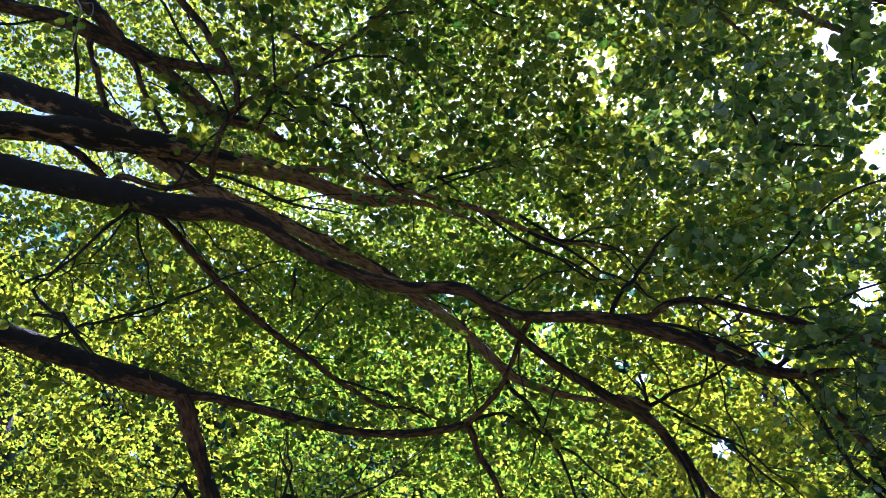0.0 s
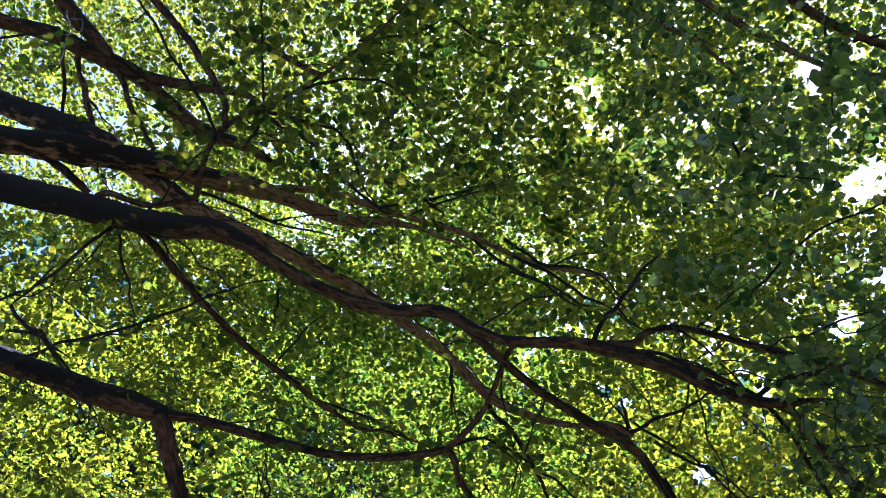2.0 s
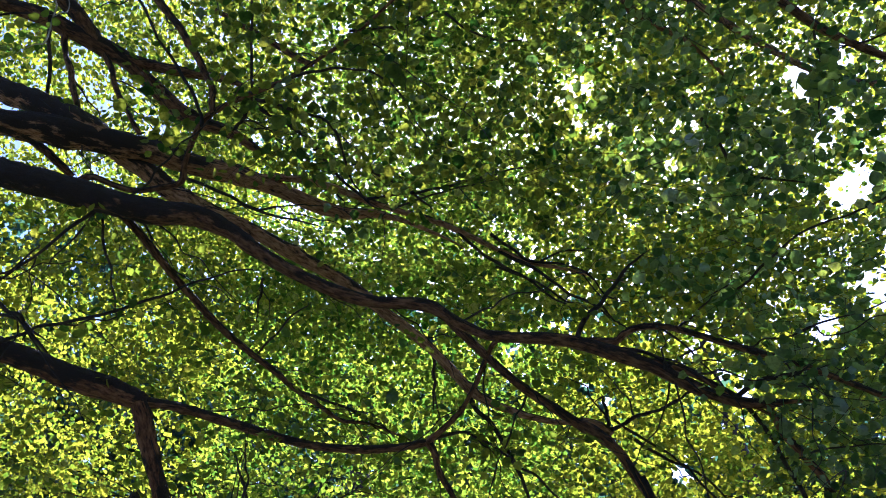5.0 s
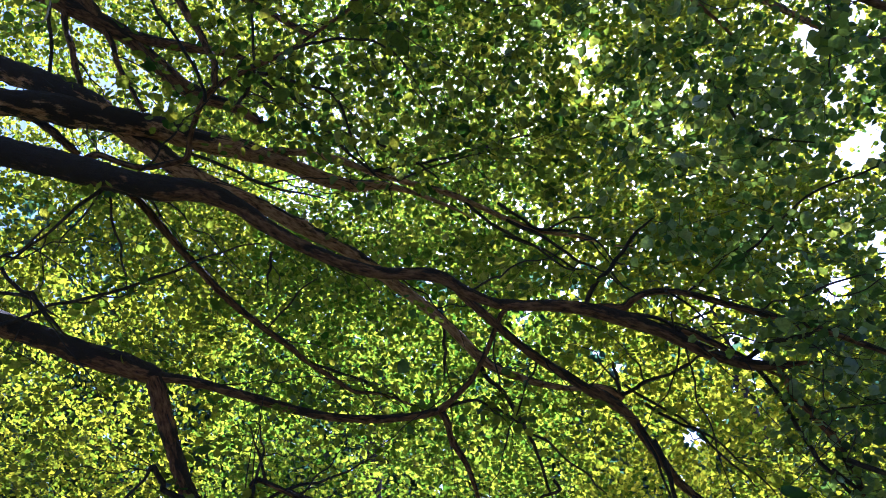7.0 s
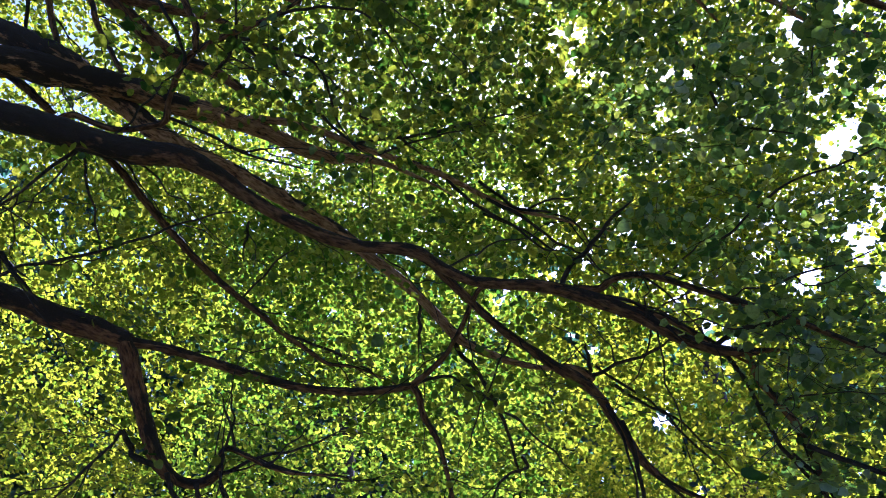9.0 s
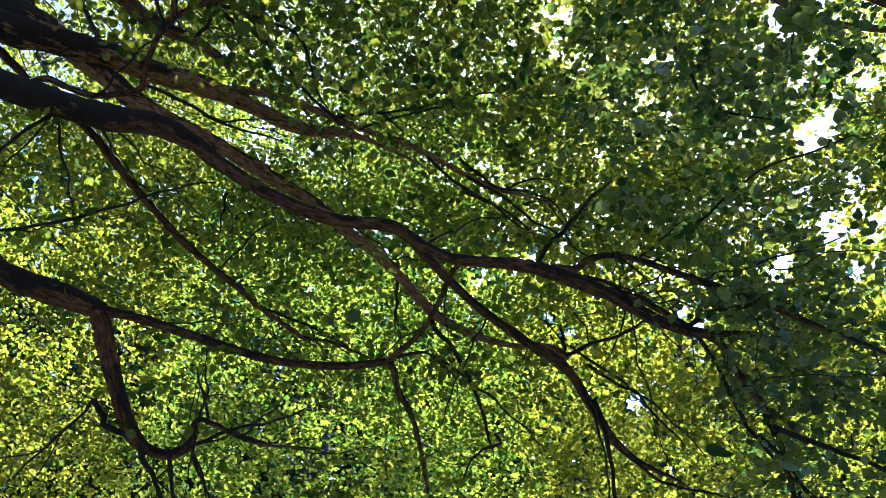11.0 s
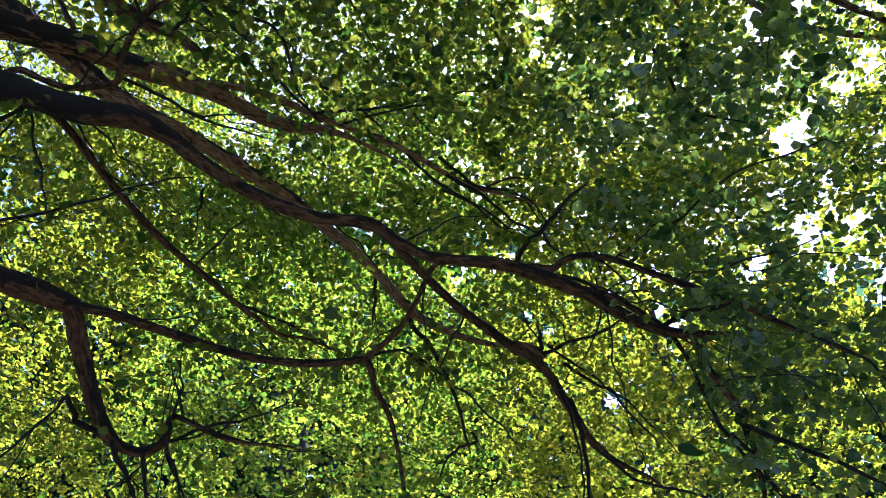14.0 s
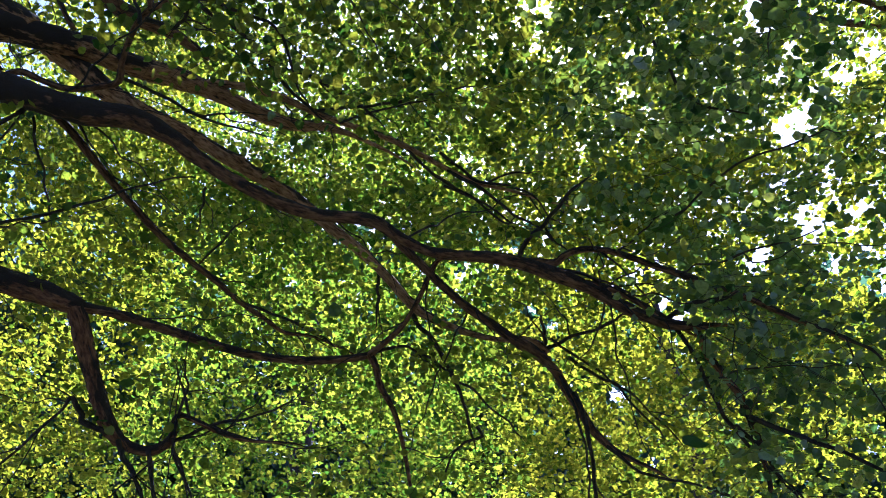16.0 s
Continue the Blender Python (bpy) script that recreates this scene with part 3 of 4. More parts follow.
branch("twig", [(-1.481, 3.244, 4.756, 0.0110), (-1.191, 3.338, 4.697, 0.0111), (-1.010, 3.405, 4.650, 0.0093), (-0.683, 3.478, 4.620, 0.0056)])
branch("twig", [(-2.261, 2.420, 5.487, 0.0052), (-2.230, 2.461, 5.402, 0.0052), (-2.229, 2.511, 5.297, 0.0052), (-2.240, 2.545, 5.223, 0.0052), (-2.268, 2.567, 5.171, 0.0051), (-2.335, 2.575, 5.126, 0.0034)], mat=DEAD_WOOD)
branch("twig", [(-2.237, 2.451, 5.448, 0.0035), (-2.147, 2.438, 5.395, 0.0035), (-2.145, 2.453, 5.321, 0.0034), (-2.172, 2.445, 5.292, 0.0034)], mat=DEAD_WOOD)
branch("limb", [(7.100, 4.600, 6.200, 0.0500), (5.500, 4.400, 6.100, 0.0400), (3.088, 2.228, 4.758, 0.0090), (2.864, 2.212, 4.865, 0.0152), (2.662, 2.206, 4.947, 0.0201), (2.457, 2.187, 5.047, 0.0234), (2.277, 2.159, 5.151, 0.0253), (2.093, 2.108, 5.291, 0.0256), (1.937, 2.067, 5.404, 0.0258), (1.810, 2.037, 5.490, 0.0260)], near_tree)
branch("limb", [(7.150, 4.600, 8.300, 0.0450), (4.600, 4.500, 8.000, 0.0350), (1.231, 2.289, 6.142, 0.0243), (1.291, 2.411, 5.928, 0.0241), (1.350, 2.490, 5.788, 0.0221), (1.481, 2.529, 5.699, 0.0183), (1.702, 2.567, 5.589, 0.0146), (1.866, 2.627, 5.457, 0.0108), (2.063, 2.722, 5.263, 0.0072)], near_tree)
branch("twig", [(1.671, 2.739, 5.241, 0.0107), (1.804, 2.798, 4.992, 0.0105), (1.941, 2.864, 4.706, 0.0102), (2.083, 2.843, 4.610, 0.0083), (2.260, 2.790, 4.526, 0.0049)], near_tree)
branch("twig", [(2.251, 2.178, 5.147, 0.0079), (2.214, 2.229, 4.862, 0.0061), (2.122, 2.282, 4.527, 0.0044)], near_tree)
branch("branch", [(1.422, 3.547, 3.725, 0.0230), (1.551, 3.521, 3.682, 0.0212), (1.672, 3.506, 3.618, 0.0194), (1.790, 3.495, 3.537, 0.0177), (1.886, 3.483, 3.471, 0.0159)])
branch("twig", [(2.230, 3.614, 2.894, 0.0143), (2.313, 3.596, 2.802, 0.0113), (2.390, 3.594, 2.655, 0.0083), (2.466, 3.584, 2.512, 0.0054)])
branch("twig", [(2.403, 2.959, 3.214, 0.0100), (2.515, 2.912, 3.132, 0.0083), (2.603, 2.882, 3.044, 0.0067), (2.685, 2.863, 2.933, 0.0050)])
branch("twig", [(1.632, 3.514, 3.934, 0.0091), (1.703, 3.446, 3.986, 0.0073), (1.788, 3.355, 4.053, 0.0055), (1.878, 3.267, 4.104, 0.0037)])
branch("twig", [(1.952, 2.833, 3.503, 0.0063), (2.095, 2.714, 3.528, 0.0048), (2.250, 2.589, 3.529, 0.0032)])
branch("twig", [(0.969, 4.860, 3.242, 0.0127), (1.004, 4.875, 3.178, 0.0114), (0.933, 4.896, 3.156, 0.0101), (0.847, 4.925, 3.112, 0.0089), (0.787, 4.962, 3.019, 0.0076), (0.729, 5.005, 2.893, 0.0063)])
branch("twig", [(-0.994, 4.353, 2.888, 0.0132), (-0.855, 4.362, 2.961, 0.0113), (-0.682, 4.374, 3.025, 0.0094), (-0.520, 4.379, 3.083, 0.0076), (-0.365, 4.370, 3.159, 0.0057)])
branch("twig", [(-0.917, 4.332, 3.011, 0.0113), (-0.943, 4.296, 3.097, 0.0094), (-0.975, 4.255, 3.188, 0.0076), (-1.019, 4.208, 3.277, 0.0057)])
branch("twig", [(-1.256, 4.305, 2.806, 0.0151), (-1.198, 4.347, 2.715, 0.0126), (-1.125, 4.396, 2.602, 0.0101), (-1.072, 4.431, 2.508, 0.0076)])
branch("twig", [(-1.114, 4.341, 2.824, 0.0132), (-1.088, 4.381, 2.704, 0.0104), (-1.044, 4.428, 2.556, 0.0076)])
branch("twig", [(-0.989, 4.365, 2.851, 0.0113), (-0.940, 4.407, 2.744, 0.0085), (-0.877, 4.450, 2.626, 0.0057)])
branch("twig", [(1.511, 4.261, 3.554, 0.0119), (1.651, 4.260, 3.447, 0.0104), (1.810, 4.235, 3.358, 0.0090), (1.946, 4.243, 3.192, 0.0075), (2.060, 4.239, 3.064, 0.0060)])
branch("twig", [(1.400, 4.152, 3.369, 0.0115), (1.495, 4.202, 3.170, 0.0095), (1.558, 4.263, 2.934, 0.0076), (1.573, 4.336, 2.660, 0.0057)])
branch("twig", [(-1.178, 3.061, 5.374, 0.0162), (-1.028, 3.162, 5.335, 0.0152), (-0.880, 3.238, 5.307, 0.0142), (-0.722, 3.345, 5.245, 0.0132), (-0.608, 3.470, 5.148, 0.0122), (-0.514, 3.554, 5.080, 0.0112), (-0.371, 3.627, 5.022, 0.0102)])
branch("twig", [(-0.548, 3.532, 5.377, 0.0148), (-0.351, 3.639, 5.297, 0.0134), (-0.134, 3.705, 5.246, 0.0120), (0.025, 3.779, 5.172, 0.0106)])
branch("twig", [(-2.694, 2.962, 6.069, 0.0146), (-2.709, 3.120, 5.950, 0.0138), (-2.732, 3.308, 5.795, 0.0130), (-2.753, 3.479, 5.639, 0.0122)])
branch("twig", [(-2.986, 2.675, 5.510, 0.0114), (-2.849, 2.704, 5.591, 0.0099), (-2.718, 2.728, 5.665, 0.0083), (-2.559, 2.761, 5.746, 0.0068)])
branch("twig", [(-2.003, 3.360, 4.552, 0.0080), (-2.124, 3.433, 4.378, 0.0060), (-2.216, 3.489, 4.232, 0.0040)])
branch("twig", [(-2.233, 3.117, 3.758, 0.0107), (-2.170, 3.202, 3.697, 0.0113), (-2.111, 3.257, 3.673, 0.0119), (-2.039, 3.336, 3.619, 0.0125)])
branch("twig", [(-2.283, 3.080, 3.759, 0.0089), (-2.156, 3.098, 3.862, 0.0071), (-2.070, 3.069, 3.978, 0.0054)])
branch("twig", [(-1.310, 2.909, 4.914, 0.0131), (-1.200, 2.951, 4.919, 0.0121), (-1.126, 2.953, 4.943, 0.0112), (-1.089, 2.901, 5.000, 0.0103), (-1.064, 2.825, 5.071, 0.0093)])
branch("twig", [(-1.811, 3.513, 4.662, 0.0102), (-1.757, 3.596, 4.597, 0.0081), (-1.730, 3.647, 4.551, 0.0061)])
branch("twig", [(0.137, 2.639, 5.844, 0.0102), (0.253, 2.704, 5.798, 0.0088), (0.464, 2.750, 5.750, 0.0074), (0.635, 2.740, 5.734, 0.0061)])
branch("twig", [(-0.527, 2.864, 5.908, 0.0106), (-0.336, 2.854, 5.934, 0.0092), (-0.156, 2.833, 5.958, 0.0077), (0.024, 2.762, 6.006, 0.0063)])
branch("twig", [(-0.178, 3.689, 4.970, 0.0102), (0.065, 3.625, 5.043, 0.0088), (0.306, 3.563, 5.095, 0.0074), (0.565, 3.493, 5.132, 0.0061)])
branch("twig", [(0.551, 3.836, 4.915, 0.0124), (0.822, 3.913, 4.766, 0.0109), (1.039, 3.902, 4.715, 0.0093), (1.231, 3.898, 4.650, 0.0078), (1.336, 3.944, 4.544, 0.0062)])
branch("twig", [(0.601, 3.983, 4.728, 0.0104), (0.882, 4.011, 4.625, 0.0090), (1.115, 4.045, 4.499, 0.0076), (1.267, 4.053, 4.425, 0.0062)])
branch("twig", [(0.921, 3.912, 4.739, 0.0104), (1.038, 3.851, 4.778, 0.0083), (1.192, 3.804, 4.781, 0.0062)])
branch("twig", [(1.147, 3.384, 3.992, 0.0087), (1.223, 3.414, 3.911, 0.0061), (1.313, 3.427, 3.840, 0.0035)])
side_twigs(2.0, 5)


# ---------- foliage ----------
def round_leaf(rings):
    """A round, pointed leaf with a heart-shaped base, folded a little along its midrib: unit length, its stalk at the origin."""
    t = np.linspace(0, 1, rings)
    mid = np.stack([np.zeros(rings), t, -0.10 * np.sin(np.pi * t)], 1)
    mid[-1, 1] = 1.10
    s = np.linspace(0.0, 1.0, rings)[1:-1]
    half = 0.50 * np.sin(np.pi * s ** 0.86) ** 0.60
    edge_y = s - 0.14 * (1 - s) ** 3
    edge = lambda sign: np.stack([sign * half, edge_y, 0.05 + 0.10 * half - 0.16 * s ** 2], 1)
    v = np.vstack([mid, edge(1), edge(-1)])
    m = rings
    f = []
    for base, flip in ((m, False), (m + rings - 2, True)):
        for i in range(rings - 1):
            a, b = i, i + 1
            c = base + min(i, rings - 3)
            d = base + max(i - 1, 0)
            tri = [(a, c, b)] if i == 0 else [(a, d, b)] if i == rings - 2 else [(a, d, c), (a, c, b)]
            f += [t[::-1] if flip else t for t in tri]
    return v, np.array(f)


def small_leaf():
    """The same leaf for the far crowns: two blades of four corners, folded along the midrib."""
    v = np.array([(0, 0, 0), (0, 1.05, -0.06), (0.44, 0.22, 0.08), (0.42, 0.70, 0.02), (-0.44, 0.22, 0.08), (-0.42, 0.70, 0.02)])
    return v, np.array([(0, 2, 3, 1), (1, 5, 4, 0)])


def leaves_mesh(name, pos, along, normal, size, rings, mat):
    tv, tf = round_leaf(rings) if rings else small_leaf()
    x = np.cross(along, normal)
    m = np.stack([x, along, normal], 1) * size[:, None, None]
    rng = np.random.default_rng(len(pos))
    shape = tv[None] + rng.normal(0, 0.05, (len(pos), len(tv), 3)) * (1.0, 1.0, 0.8)
    shape[..., 0] *= rng.uniform(0.82, 1.08, (len(pos), 1))
    v = np.einsum("nvk,nkj->nvj", shape, m) + pos[:, None]
    f = tf[None] + (np.arange(len(pos)) * len(tv))[:, None, None]
    return mesh_of(name, v.reshape(-1, 3), f.reshape(-1, f.shape[2]), mat)


def direction(az, el):
    az, el = np.radians(az), np.radians(el)
    return np.stack([np.sin(az) * np.cos(el), np.cos(az) * np.cos(el), np.sin(el)], -1)


HUB = np.array((0.0, 0.0, 1.6))
# openings in the canopy: azimuth, elevation, angular radius, share of the leaves that stay
GAPS = [
    (46.0, 40.0, 5.50, 0.74), (43.5, 30.0, 3.50, 0.66), (40.0, 47.5, 3.50, 0.82), (18.5, 36.0, 3.40, 0.60), (27.0, 26.5, 2.50, 0.72), (-38.0, 34.5, 3.00, 0.88),
    (12.5, 34.5, 1.20, 0.40), (9.0, 31.5, 1.00, 0.50), (15.0, 33.0, 0.80, 0.40), (26.0, 29.0, 1.00, 0.40), (28.0, 26.0, 0.90, 0.35),
    (19.9, 49.7, 2.00, 0.35), (36.6, 29.2, 1.21, 0.10), (22.5, 20.6, 0.56, 0.05), (43.0, 45.6, 0.87, 0.20),
    (40.2, 44.7, 0.52, 0.20), (36.9, 46.1, 0.52, 0.30), (46.7, 46.0, 0.52, 0.20), (41.2, 47.9, 0.43, 0.30),
    (-40.9, 40.9, 0.39, 0.20), (-43.2, 41.0, 0.30, 0.20), (-38.0, 34.6, 1.30, 0.70), (-35.9, 33.7, 0.95, 0.60),
    (-40.7, 35.4, 0.61, 0.50), (-5.3, 38.6, 0.65, 0.45), (-18.6, 45.9, 0.35, 0.30), (-25.7, 52.4, 0.39, 0.30),
    (-27.6, 49.9, 0.39, 0.20), (-37.9, 46.6, 0.56, 0.45), (-35.6, 44.5, 0.43, 0.45), (-2.8, 42.4, 0.39, 0.50),
    (-11.4, 55.9, 0.43, 0.40), (-6.5, 55.0, 0.35, 0.50), (14.2, 55.6, 0.39, 0.40), (16.4, 54.3, 0.39, 0.50),
    (27.4, 27.3, 0.43, 0.30), (27.4, 23.5, 0.48, 0.30), (28.7, 25.3, 0.39, 0.30), (17.8, 26.2, 0.39, 0.20),
    (21.4, 31.3, 0.39, 0.30), (18.4, 33.4, 0.39, 0.30), (27.4, 30.0, 0.39, 0.30), (28.2, 43.4, 0.39, 0.30),
    (31.8, 46.0, 0.43, 0.30), (34.9, 39.4, 0.39, 0.30), (10.8, 52.6, 0.35, 0.50), (11.7, 37.5, 0.52, 0.50),
    (43.0, 37.4, 1.47, 0.03), (43.9, 33.5, 0.61, 0.20), (44.1, 42.9, 0.56, 0.20), (42.0, 46.5, 0.78, 0.20),
    (42.8, 45.1, 0.52, 0.20), (32.3, 48.5, 0.43, 0.30), (29.5, 46.7, 0.56, 0.30), (47.2, 39.6, 0.61, 0.20),
    (36.7, 29.8, 1.04, 0.15), (40.7, 29.7, 1.21, 0.20), (43.8, 27.7, 1.38, 0.20), (43.0, 25.7, 0.95, 0.20),
    (41.4, 27.3, 0.61, 0.20), (44.3, 32.3, 0.69, 0.20), (44.4, 30.5, 0.61, 0.20), (24.5, 15.3, 0.43, 0.20),
    (-12.9, 45.5, 0.78, 0.50), (-21.6, 37.8, 0.87, 0.50), (-10.3, 47.2, 0.43, 0.40), (10.4, 31.1, 0.69, 0.50),
    (16.3, 27.4, 0.35, 0.30), (26.3, 23.2, 0.39, 0.30), (37.7, 40.1, 0.39, 0.30), (37.3, 44.2, 0.39, 0.30),
    (40.1, 44.9, 0.43, 0.20), (42.1, 41.4, 0.43, 0.20), (49.9, 40.6, 0.52, 0.30), (47.8, 35.9, 0.43, 0.30),
    (46.4, 32.2, 0.52, 0.30), (26.8, 46.0, 0.39, 0.30), (33.8, 43.3, 0.35, 0.30),
]


def in_gap(p, size, rng, extra=0.0):
    """Which leaves stand in an opening; the openings have ragged edges."""
    n = len(p)
    far = np.linalg.norm(p - HUB, axis=1)
    way = (p - HUB) / far[:, None]
    ragged = 0.85 + 0.9 * clumpy(way, 30.0, 77)
    reach = np.degrees(0.38 * size / far)
    out = np.zeros(n, bool)
    for ga, ge, gr, stay in GAPS:
        off = np.degrees(np.arccos(np.clip(way @ direction(ga, ge), -1, 1)))
        out |= (off < gr * ragged + reach) & (rng.uniform(0, 1, n) > stay + extra)
    return out


def clumpy(p, scale, seed):
    """Smooth pseudo-random field, about -1 to 1."""
    rng = np.random.default_rng(seed)
    out = np.zeros(len(p))
    for k in range(10):
        w = rng.normal(0, 1, 3) * scale * (1 + 0.25 * k)
        out += np.sin(p @ w + rng.uniform(0, 6.28)) / (1 + 0.15 * k)
    return out / 3.2


def sprays(seed, count, az, el, near, far, clump, knot, slab):
    """Bases, axes and lengths of leafy shoots scattered through a part of the canopy, in clumps about 3 / knot metres wide.
    slab: azimuth and elevation that the sheet of foliage faces, else it is a shell."""
    rng = np.random.default_rng(seed)
    # shoots keep out of each other's light, so they are spread evenly
    k = np.arange(count) + rng.uniform(0, 1000)
    a = az[0] + (az[1] - az[0]) * (k * 0.7548776662 % 1)
    low, high = np.sin(radians(el[0])), np.sin(radians(el[1]))
    s = low + (high - low) * (k * 0.5698402910 % 1)
    e = np.degrees(np.arcsin(s))
    d = (near ** 3 + (far ** 3 - near ** 3) * rng.uniform(0, 1, count)) ** (1 / 3)
    way = direction(a, e)
    if slab:
        d = d / np.maximum(way @ direction(*slab), 0.5)
    p = HUB + way * d[:, None]
    ok = rng.uniform(0, 1, count) < 1 - clump + clump * (2.0 * clumpy(p, knot, seed + 50) + 1.4 * clumpy(p, knot * 2.9, seed + 51))
    p = p[ok]
    n = len(p)
    turn = rng.uniform(-180, 180, n)
    axis = direction(turn, rng.normal(-12, 14, n))
    return p, axis, rng.uniform(0.22, 0.46, n)


def leaves_of(seed, p, axis, length, each, size, tilt=28, lean=0.3):
    """Leaves set alternately along the shoots; lean: how far the blades turn up to the sun's side."""
    rng = np.random.default_rng(seed)
    n = len(p)
    flat = unit(np.stack([rng.normal(0.34 * lean, 0.25, n), rng.normal(0.94 * lean, 0.25, n), np.ones(n)], 1))
    side = unit(np.cross(axis, flat))
    up = np.cross(side, axis)
    k = np.arange(each)
    s = (k + 0.6 + rng.uniform(-0.3, 0.3, (n, each))) / each
    sign = np.where(k % 2 == 0, 1.0, -1.0)
    pos = p[:, None] + axis[:, None] * (s * length[:, None])[..., None] + side[:, None] * (sign * 0.022)[None, :, None]
    pos[..., 2] -= 0.10 * (s * length[:, None]) ** 2
    ang = np.radians(rng.normal(52, 16, (n, each)) * np.where(k == each - 1, 0.1, 1.0)) * sign
    along = np.cos(ang)[..., None] * axis[:, None] + np.sin(ang)[..., None] * side[:, None]
    along[..., 2] -= rng.uniform(0.0, 0.55, (n, each))
    along = unit(along)
    nor = flat[:, None] + rng.normal(0, np.tan(radians(tilt)), (n, each, 3))
    nor = nor - along * np.sum(nor * along, -1, keepdims=True)
    nor = unit(nor)
    sz = size * np.exp(rng.normal(0, 0.22, (n, each)))
    return pos.reshape(-1, 3), along.reshape(-1, 3), nor.reshape(-1, 3), sz.ravel()


def shoots_mesh(name, p, axis, length, thick):
    """The thin stems of the shoots, three-sided."""
    n = len(p)
    side = unit(np.cross(axis, (0.1, 0.2, 1.0)))
    other = np.cross(axis, side)
    a = np.radians([0, 120, 240])
    ring = np.cos(a)[None, :, None] * side[:, None] + np.sin(a)[None, :, None] * other[:, None]
    v = []
    for s, r in ((-0.2, 1.0), (0.4, 0.8), (1.0, 0.3)):
        c = p + axis * (s * length)[:, None]
        c = c - np.outer(0.10 * np.sign(s) * (s * length) ** 2, (0, 0, 1))
        v.append(c[:, None] + ring * thick * r)
    v = np.concatenate(v, 1).reshape(-1, 3)
    f = np.array([(i * 3 + j, i * 3 + (j + 1) % 3, i * 3 + 3 + (j + 1) % 3, i * 3 + 3 + j) for i in range(2) for j in range(3)])
    f = f[None] + (np.arange(n) * 9)[:, None, None]
    return mesh_of(name, v, f.reshape(-1, 4), TWIG)


def foliage(owner, seed, name, count, az, el, near, far, each=9, size=0.07, rings=5, clump=0.35, knot=1.5, mat=None, slab=(5, 37), tilt=28, lean=0.3, keep=0.0, stems=0.0022, label=""):
    """A share of a crown: leafy shoots between two distances, two angles across and two angles up, seen from where one stands."""
    p, axis, length = sprays(seed, count, az, el, near, far, clump, knot, slab)
    p = p - np.array(owner.location)
    pos, along, nor, sz = leaves_of(seed + 7, p, axis, length, each, size, tilt, lean)
    rng = np.random.default_rng(seed + 90)
    ok = ~in_gap(pos + along * (0.5 * sz)[:, None] + np.array(owner.location), sz, rng, keep)
    full = ok.reshape(-1, each).mean(1) > 0.8
    crown = attach(name, leaves_mesh(name, pos[ok], along[ok], nor[ok], sz[ok], rings, mat or LEAF), owner, label)
    tagged(crown, kind="stuff")
    if stems:
        tagged(attach("twig_tangle", shoots_mesh("twig_tangle", p[full], axis[full], length[full], stems), owner), kind="stuff")
    return crown


def leaf_mosaic(owner, seed, count, az, el, near, far, size, clump, knot, mat):
    """The sunlit outside of a crown, where every leaf has found its own place in the light."""
    rng = np.random.default_rng(seed)
    k = np.arange(count) + rng.uniform(0, 1000)
    low, high = np.sin(radians(el[0])), np.sin(radians(el[1]))
    a = az[0] + (az[1] - az[0]) * (k * 0.7548776662 % 1)
    e = np.degrees(np.arcsin(low + (high - low) * (k * 0.5698402910 % 1)))
    way = direction(a, e)
    to_sun = direction(SUN_AZ, SUN_EL)
    p = HUB + way * (rng.uniform(near, far, count) / np.maximum(way @ to_sun, 0.5))[:, None]
    p += rng.normal(0, 0.012, (count, 3))
    sz = size * np.exp(rng.normal(0, 0.16, count))
    ok = rng.uniform(0, 1, count) < 1 - clump + clump * (2.0 * clumpy(p, knot, seed + 50) + 1.4 * clumpy(p, knot * 2.9, seed + 51))
    ok &= ~in_gap(p, sz, rng)
    p, sz = p[ok], sz[ok]
    nor = unit(to_sun + rng.normal(0, 0.32, (len(p), 3)))
    along = unit(np.cross(nor, rng.normal(0, 1, (len(p), 3))))
    base = p - along * (0.5 * sz)[:, None] - np.array(owner.location)
    return tagged(attach("crown", leaves_mesh("crown", base, along, nor, sz, 0, mat), owner), kind="stuff")


def single_leaves(owner, seed, count, size, mat):
    """Leafy shoots on the lower branches, each leaf an object of its own."""
    rng = np.random.default_rng(seed)
    thin = [spline(pts, 0.1) for pts, who in grown if who is owner and max(q[3] for q in pts) < 0.045]
    base = np.vstack([c[len(c) // 4:, :3] for c in thin])
    base = base[(np.abs(base[:, 0]) < 3.3) & (base[:, 1] > 2.0)]
    p = base[rng.choice(len(base), count)] + rng.normal(0, 0.02, (count, 3))
    axis = unit(direction(rng.uniform(-180, 180, count), rng.normal(-15, 18, count)))
    length = rng.uniform(0.18, 0.34, count)
    p = p - np.array(owner.location)
    pos, along, nor, sz = leaves_of(seed + 7, p, axis, length, 9, size)
    tv, tf = round_leaf(7)
    kinds = []
    for k in range(4):
        w = tv.copy()
        w[:, 2] += (0.12 - 0.08 * k) * w[:, 0] * w[:, 1] + 0.06 * k * w[:, 0] ** 2
        w[:, 0] *= 1 + 0.06 * k
        kinds.append(mesh_of("leaf", w, tf, mat))
    x = np.cross(along, nor)
    for i in range(len(p)):
        shoot = attach("leafy_shoot", shoots_mesh("leafy_shoot", p[i:i + 1], axis[i:i + 1], length[i:i + 1], 0.0022), owner)
        for q in range(i * 9, i * 9 + 9):
            leaf = attach("leaf", kinds[q % 4], shoot)
            m = np.eye(4)
            m[:3, 0], m[:3, 1], m[:3, 2], m[:3, 3] = x[q] * sz[q], along[q] * sz[q], nor[q] * sz[q], pos[q]
            leaf.matrix_basis = Matrix(m.tolist())


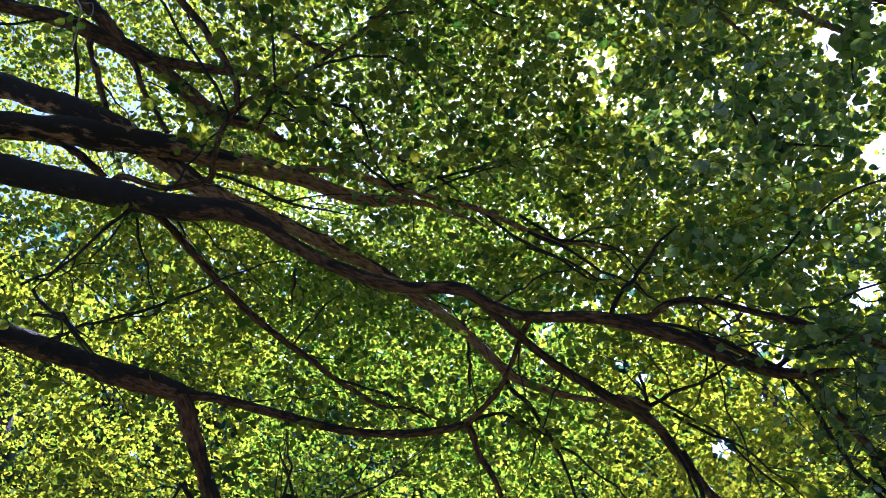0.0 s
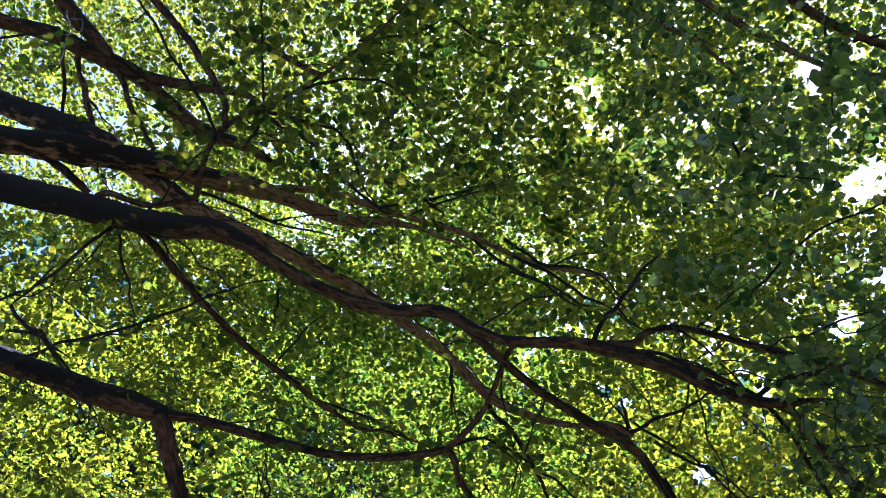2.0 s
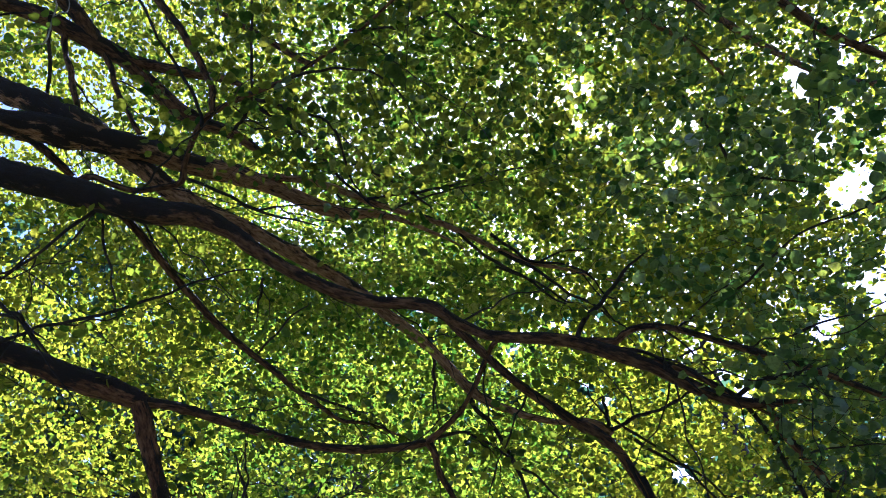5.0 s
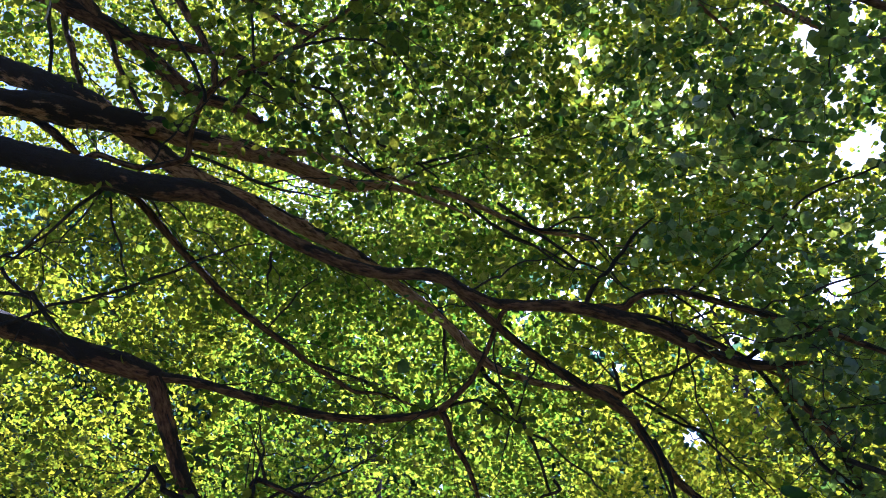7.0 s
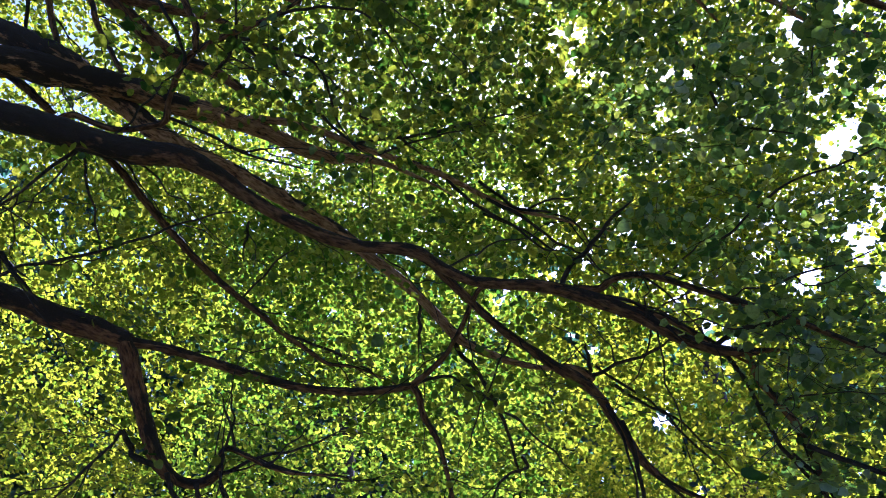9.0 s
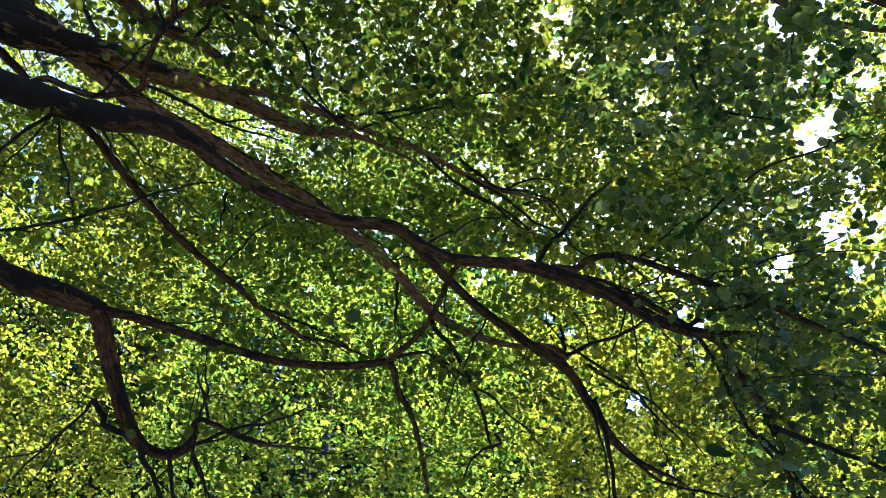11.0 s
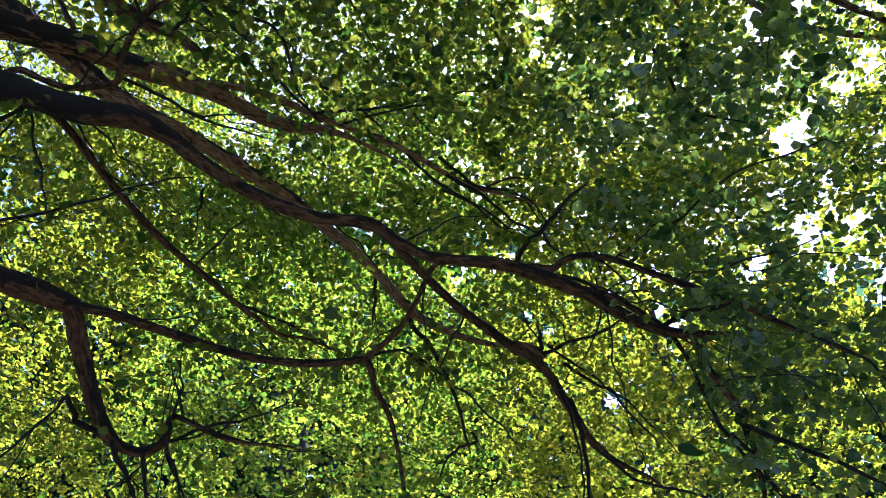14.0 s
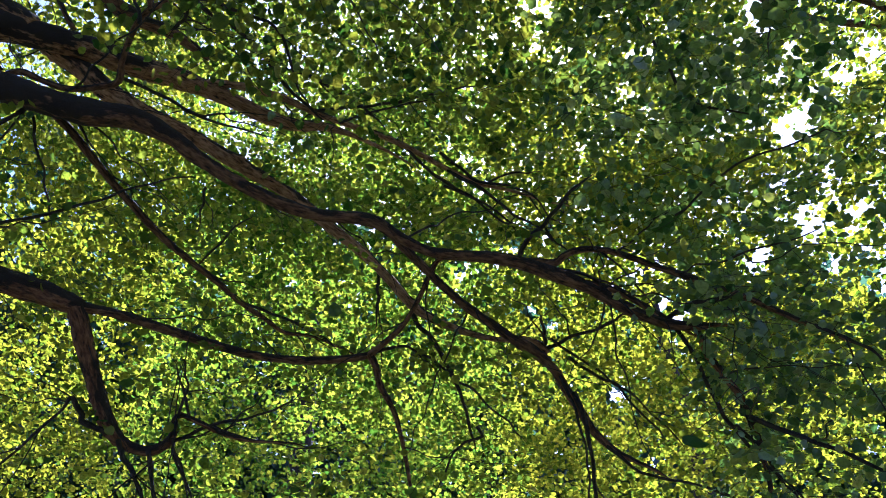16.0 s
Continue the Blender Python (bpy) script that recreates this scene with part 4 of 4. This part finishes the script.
def back_tree(x, y, height, lean_x, label):
    ob = tree("tree", x, y, label)
    limb("trunk", [(0, 0, -0.2, 0.40), (0, 0, 0.6, 0.27), (lean_x * 0.3, 0, height * 0.45, 0.19), (lean_x, 0.1, height * 0.8, 0.09), (lean_x, 0.0, height, 0.02)], ob)
    return ob


# the tree overhead: shoots in the shade of the crown
foliage(shade_tree, 11, "crown", 1500, (-52, -6), (32, 61), 6.4, 8.4, size=0.060, clump=0.85, knot=2.2, tilt=34, lean=0.5)
foliage(shade_tree, 16, "crown", 1500, (-8, 24), (34, 61), 6.0, 8.2, size=0.060, clump=0.8, knot=2.2)
foliage(shade_tree, 17, "crown", 1100, (27, 54), (31, 61), 5.2, 7.8, size=0.056, clump=0.75, knot=2.4)
# unseen roof of leaves on all sides, added to cut the sky light
foliage(shade_tree, 26, "crown", 2600, (-180, 180), (61, 88), 6.0, 8.5, slab=None, size=0.13, rings=0, clump=0.2, stems=0)
foliage(shade_tree, 20, "crown", 330, (-30, 20), (44, 62), 3.7, 4.9, size=0.050, rings=6, clump=0.5)
foliage(shade_tree, 23, "crown", 850, (-42, 16), (8, 38), 4.4, 5.6, size=0.052, rings=5, clump=0.82, knot=2.6)
single_leaves(shade_tree, 12, 33, 0.046, LEAF)
foliage(near_tree, 13, "crown", 690, (21, 58), (33, 62), 3.3, 4.8, size=0.048, rings=7, clump=0.45, knot=2.2, mat=SHADE_TINT_LEAF, keep=0.12)
foliage(near_tree, 18, "crown", 950, (30, 56), (6, 33), 3.2, 4.8, size=0.048, rings=7, clump=0.4, mat=SHADE_TINT_LEAF, tilt=34, lean=0.5, keep=0.12)
single_leaves(near_tree, 42, 30, 0.048, SHADE_TINT_LEAF)
# the trees behind: sunlit foliage, low and high
for seed, share, span, leaf, spot, label in (
        (14, 1.45, (-53, -17), SUN_LEAF, (-9.0, 13.0, 13.0, 0.4), "sunlit broadleaf tree with leaves tinted a brighter yellow-green"),
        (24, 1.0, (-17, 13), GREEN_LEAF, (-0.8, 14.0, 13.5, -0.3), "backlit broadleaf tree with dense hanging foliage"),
        (34, 1.45, (13, 53), SUN_LEAF, (7.4, 13.8, 12.5, -0.4), "bright green broadleaf tree behind the branch tips")):
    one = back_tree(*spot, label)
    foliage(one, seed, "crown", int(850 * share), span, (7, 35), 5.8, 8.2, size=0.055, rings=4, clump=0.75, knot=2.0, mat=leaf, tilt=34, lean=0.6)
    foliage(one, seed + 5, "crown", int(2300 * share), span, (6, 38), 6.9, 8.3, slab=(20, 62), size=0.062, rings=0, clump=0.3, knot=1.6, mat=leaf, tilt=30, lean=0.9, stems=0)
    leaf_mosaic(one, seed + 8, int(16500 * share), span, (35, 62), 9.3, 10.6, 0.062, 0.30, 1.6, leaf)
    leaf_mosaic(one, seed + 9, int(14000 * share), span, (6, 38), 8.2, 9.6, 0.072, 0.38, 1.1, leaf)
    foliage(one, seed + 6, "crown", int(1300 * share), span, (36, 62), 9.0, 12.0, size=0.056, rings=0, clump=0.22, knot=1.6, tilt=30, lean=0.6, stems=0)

# one broad leaf that hangs low on the end of its own stalk
stalk = limb("leafy_shoot", at_tree(near_tree, [(2.185, 3.390, 2.865, 0.0035), (1.738, 2.579, 2.684, 0.0028), (1.259, 2.366, 2.364, 0.0015)]), near_tree)
blade, blade_faces = round_leaf(9)
# Darker leaf colours, with the shade from the leaves above put in.
BROAD_LEAF = leaf_material("broad_shade_tinted_leaf", [(0.0, (0.016, 0.050, 0.014)), (1.0, (0.022, 0.062, 0.018))], [(0.0, (0.05, 0.13, 0.015)), (1.0, (0.06, 0.15, 0.015))], 0.02)
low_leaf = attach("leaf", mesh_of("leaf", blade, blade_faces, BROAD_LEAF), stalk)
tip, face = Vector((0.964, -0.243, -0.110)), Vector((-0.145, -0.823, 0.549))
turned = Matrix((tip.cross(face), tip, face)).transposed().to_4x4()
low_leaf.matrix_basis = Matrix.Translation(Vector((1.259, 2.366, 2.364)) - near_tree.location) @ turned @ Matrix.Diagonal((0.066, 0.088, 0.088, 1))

# ---------- distant woodland ----------
far_wood = new("far_woods")
tagged(far_wood, "shaded woodland edge beyond the grove", "woods", kind="stuff")
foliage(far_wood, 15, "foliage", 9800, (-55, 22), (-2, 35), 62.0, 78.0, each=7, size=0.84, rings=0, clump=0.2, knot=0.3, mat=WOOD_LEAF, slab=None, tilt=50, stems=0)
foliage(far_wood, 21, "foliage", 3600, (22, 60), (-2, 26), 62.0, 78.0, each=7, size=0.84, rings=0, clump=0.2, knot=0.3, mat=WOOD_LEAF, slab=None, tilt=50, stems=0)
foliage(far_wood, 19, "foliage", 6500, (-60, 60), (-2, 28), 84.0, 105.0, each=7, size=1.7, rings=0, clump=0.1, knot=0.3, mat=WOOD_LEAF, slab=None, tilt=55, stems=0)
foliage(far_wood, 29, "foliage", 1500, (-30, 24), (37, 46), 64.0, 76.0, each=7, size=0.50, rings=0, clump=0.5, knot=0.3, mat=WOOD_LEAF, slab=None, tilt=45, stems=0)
# unseen ring of foliage round the back, added to hold off fill light from the sky
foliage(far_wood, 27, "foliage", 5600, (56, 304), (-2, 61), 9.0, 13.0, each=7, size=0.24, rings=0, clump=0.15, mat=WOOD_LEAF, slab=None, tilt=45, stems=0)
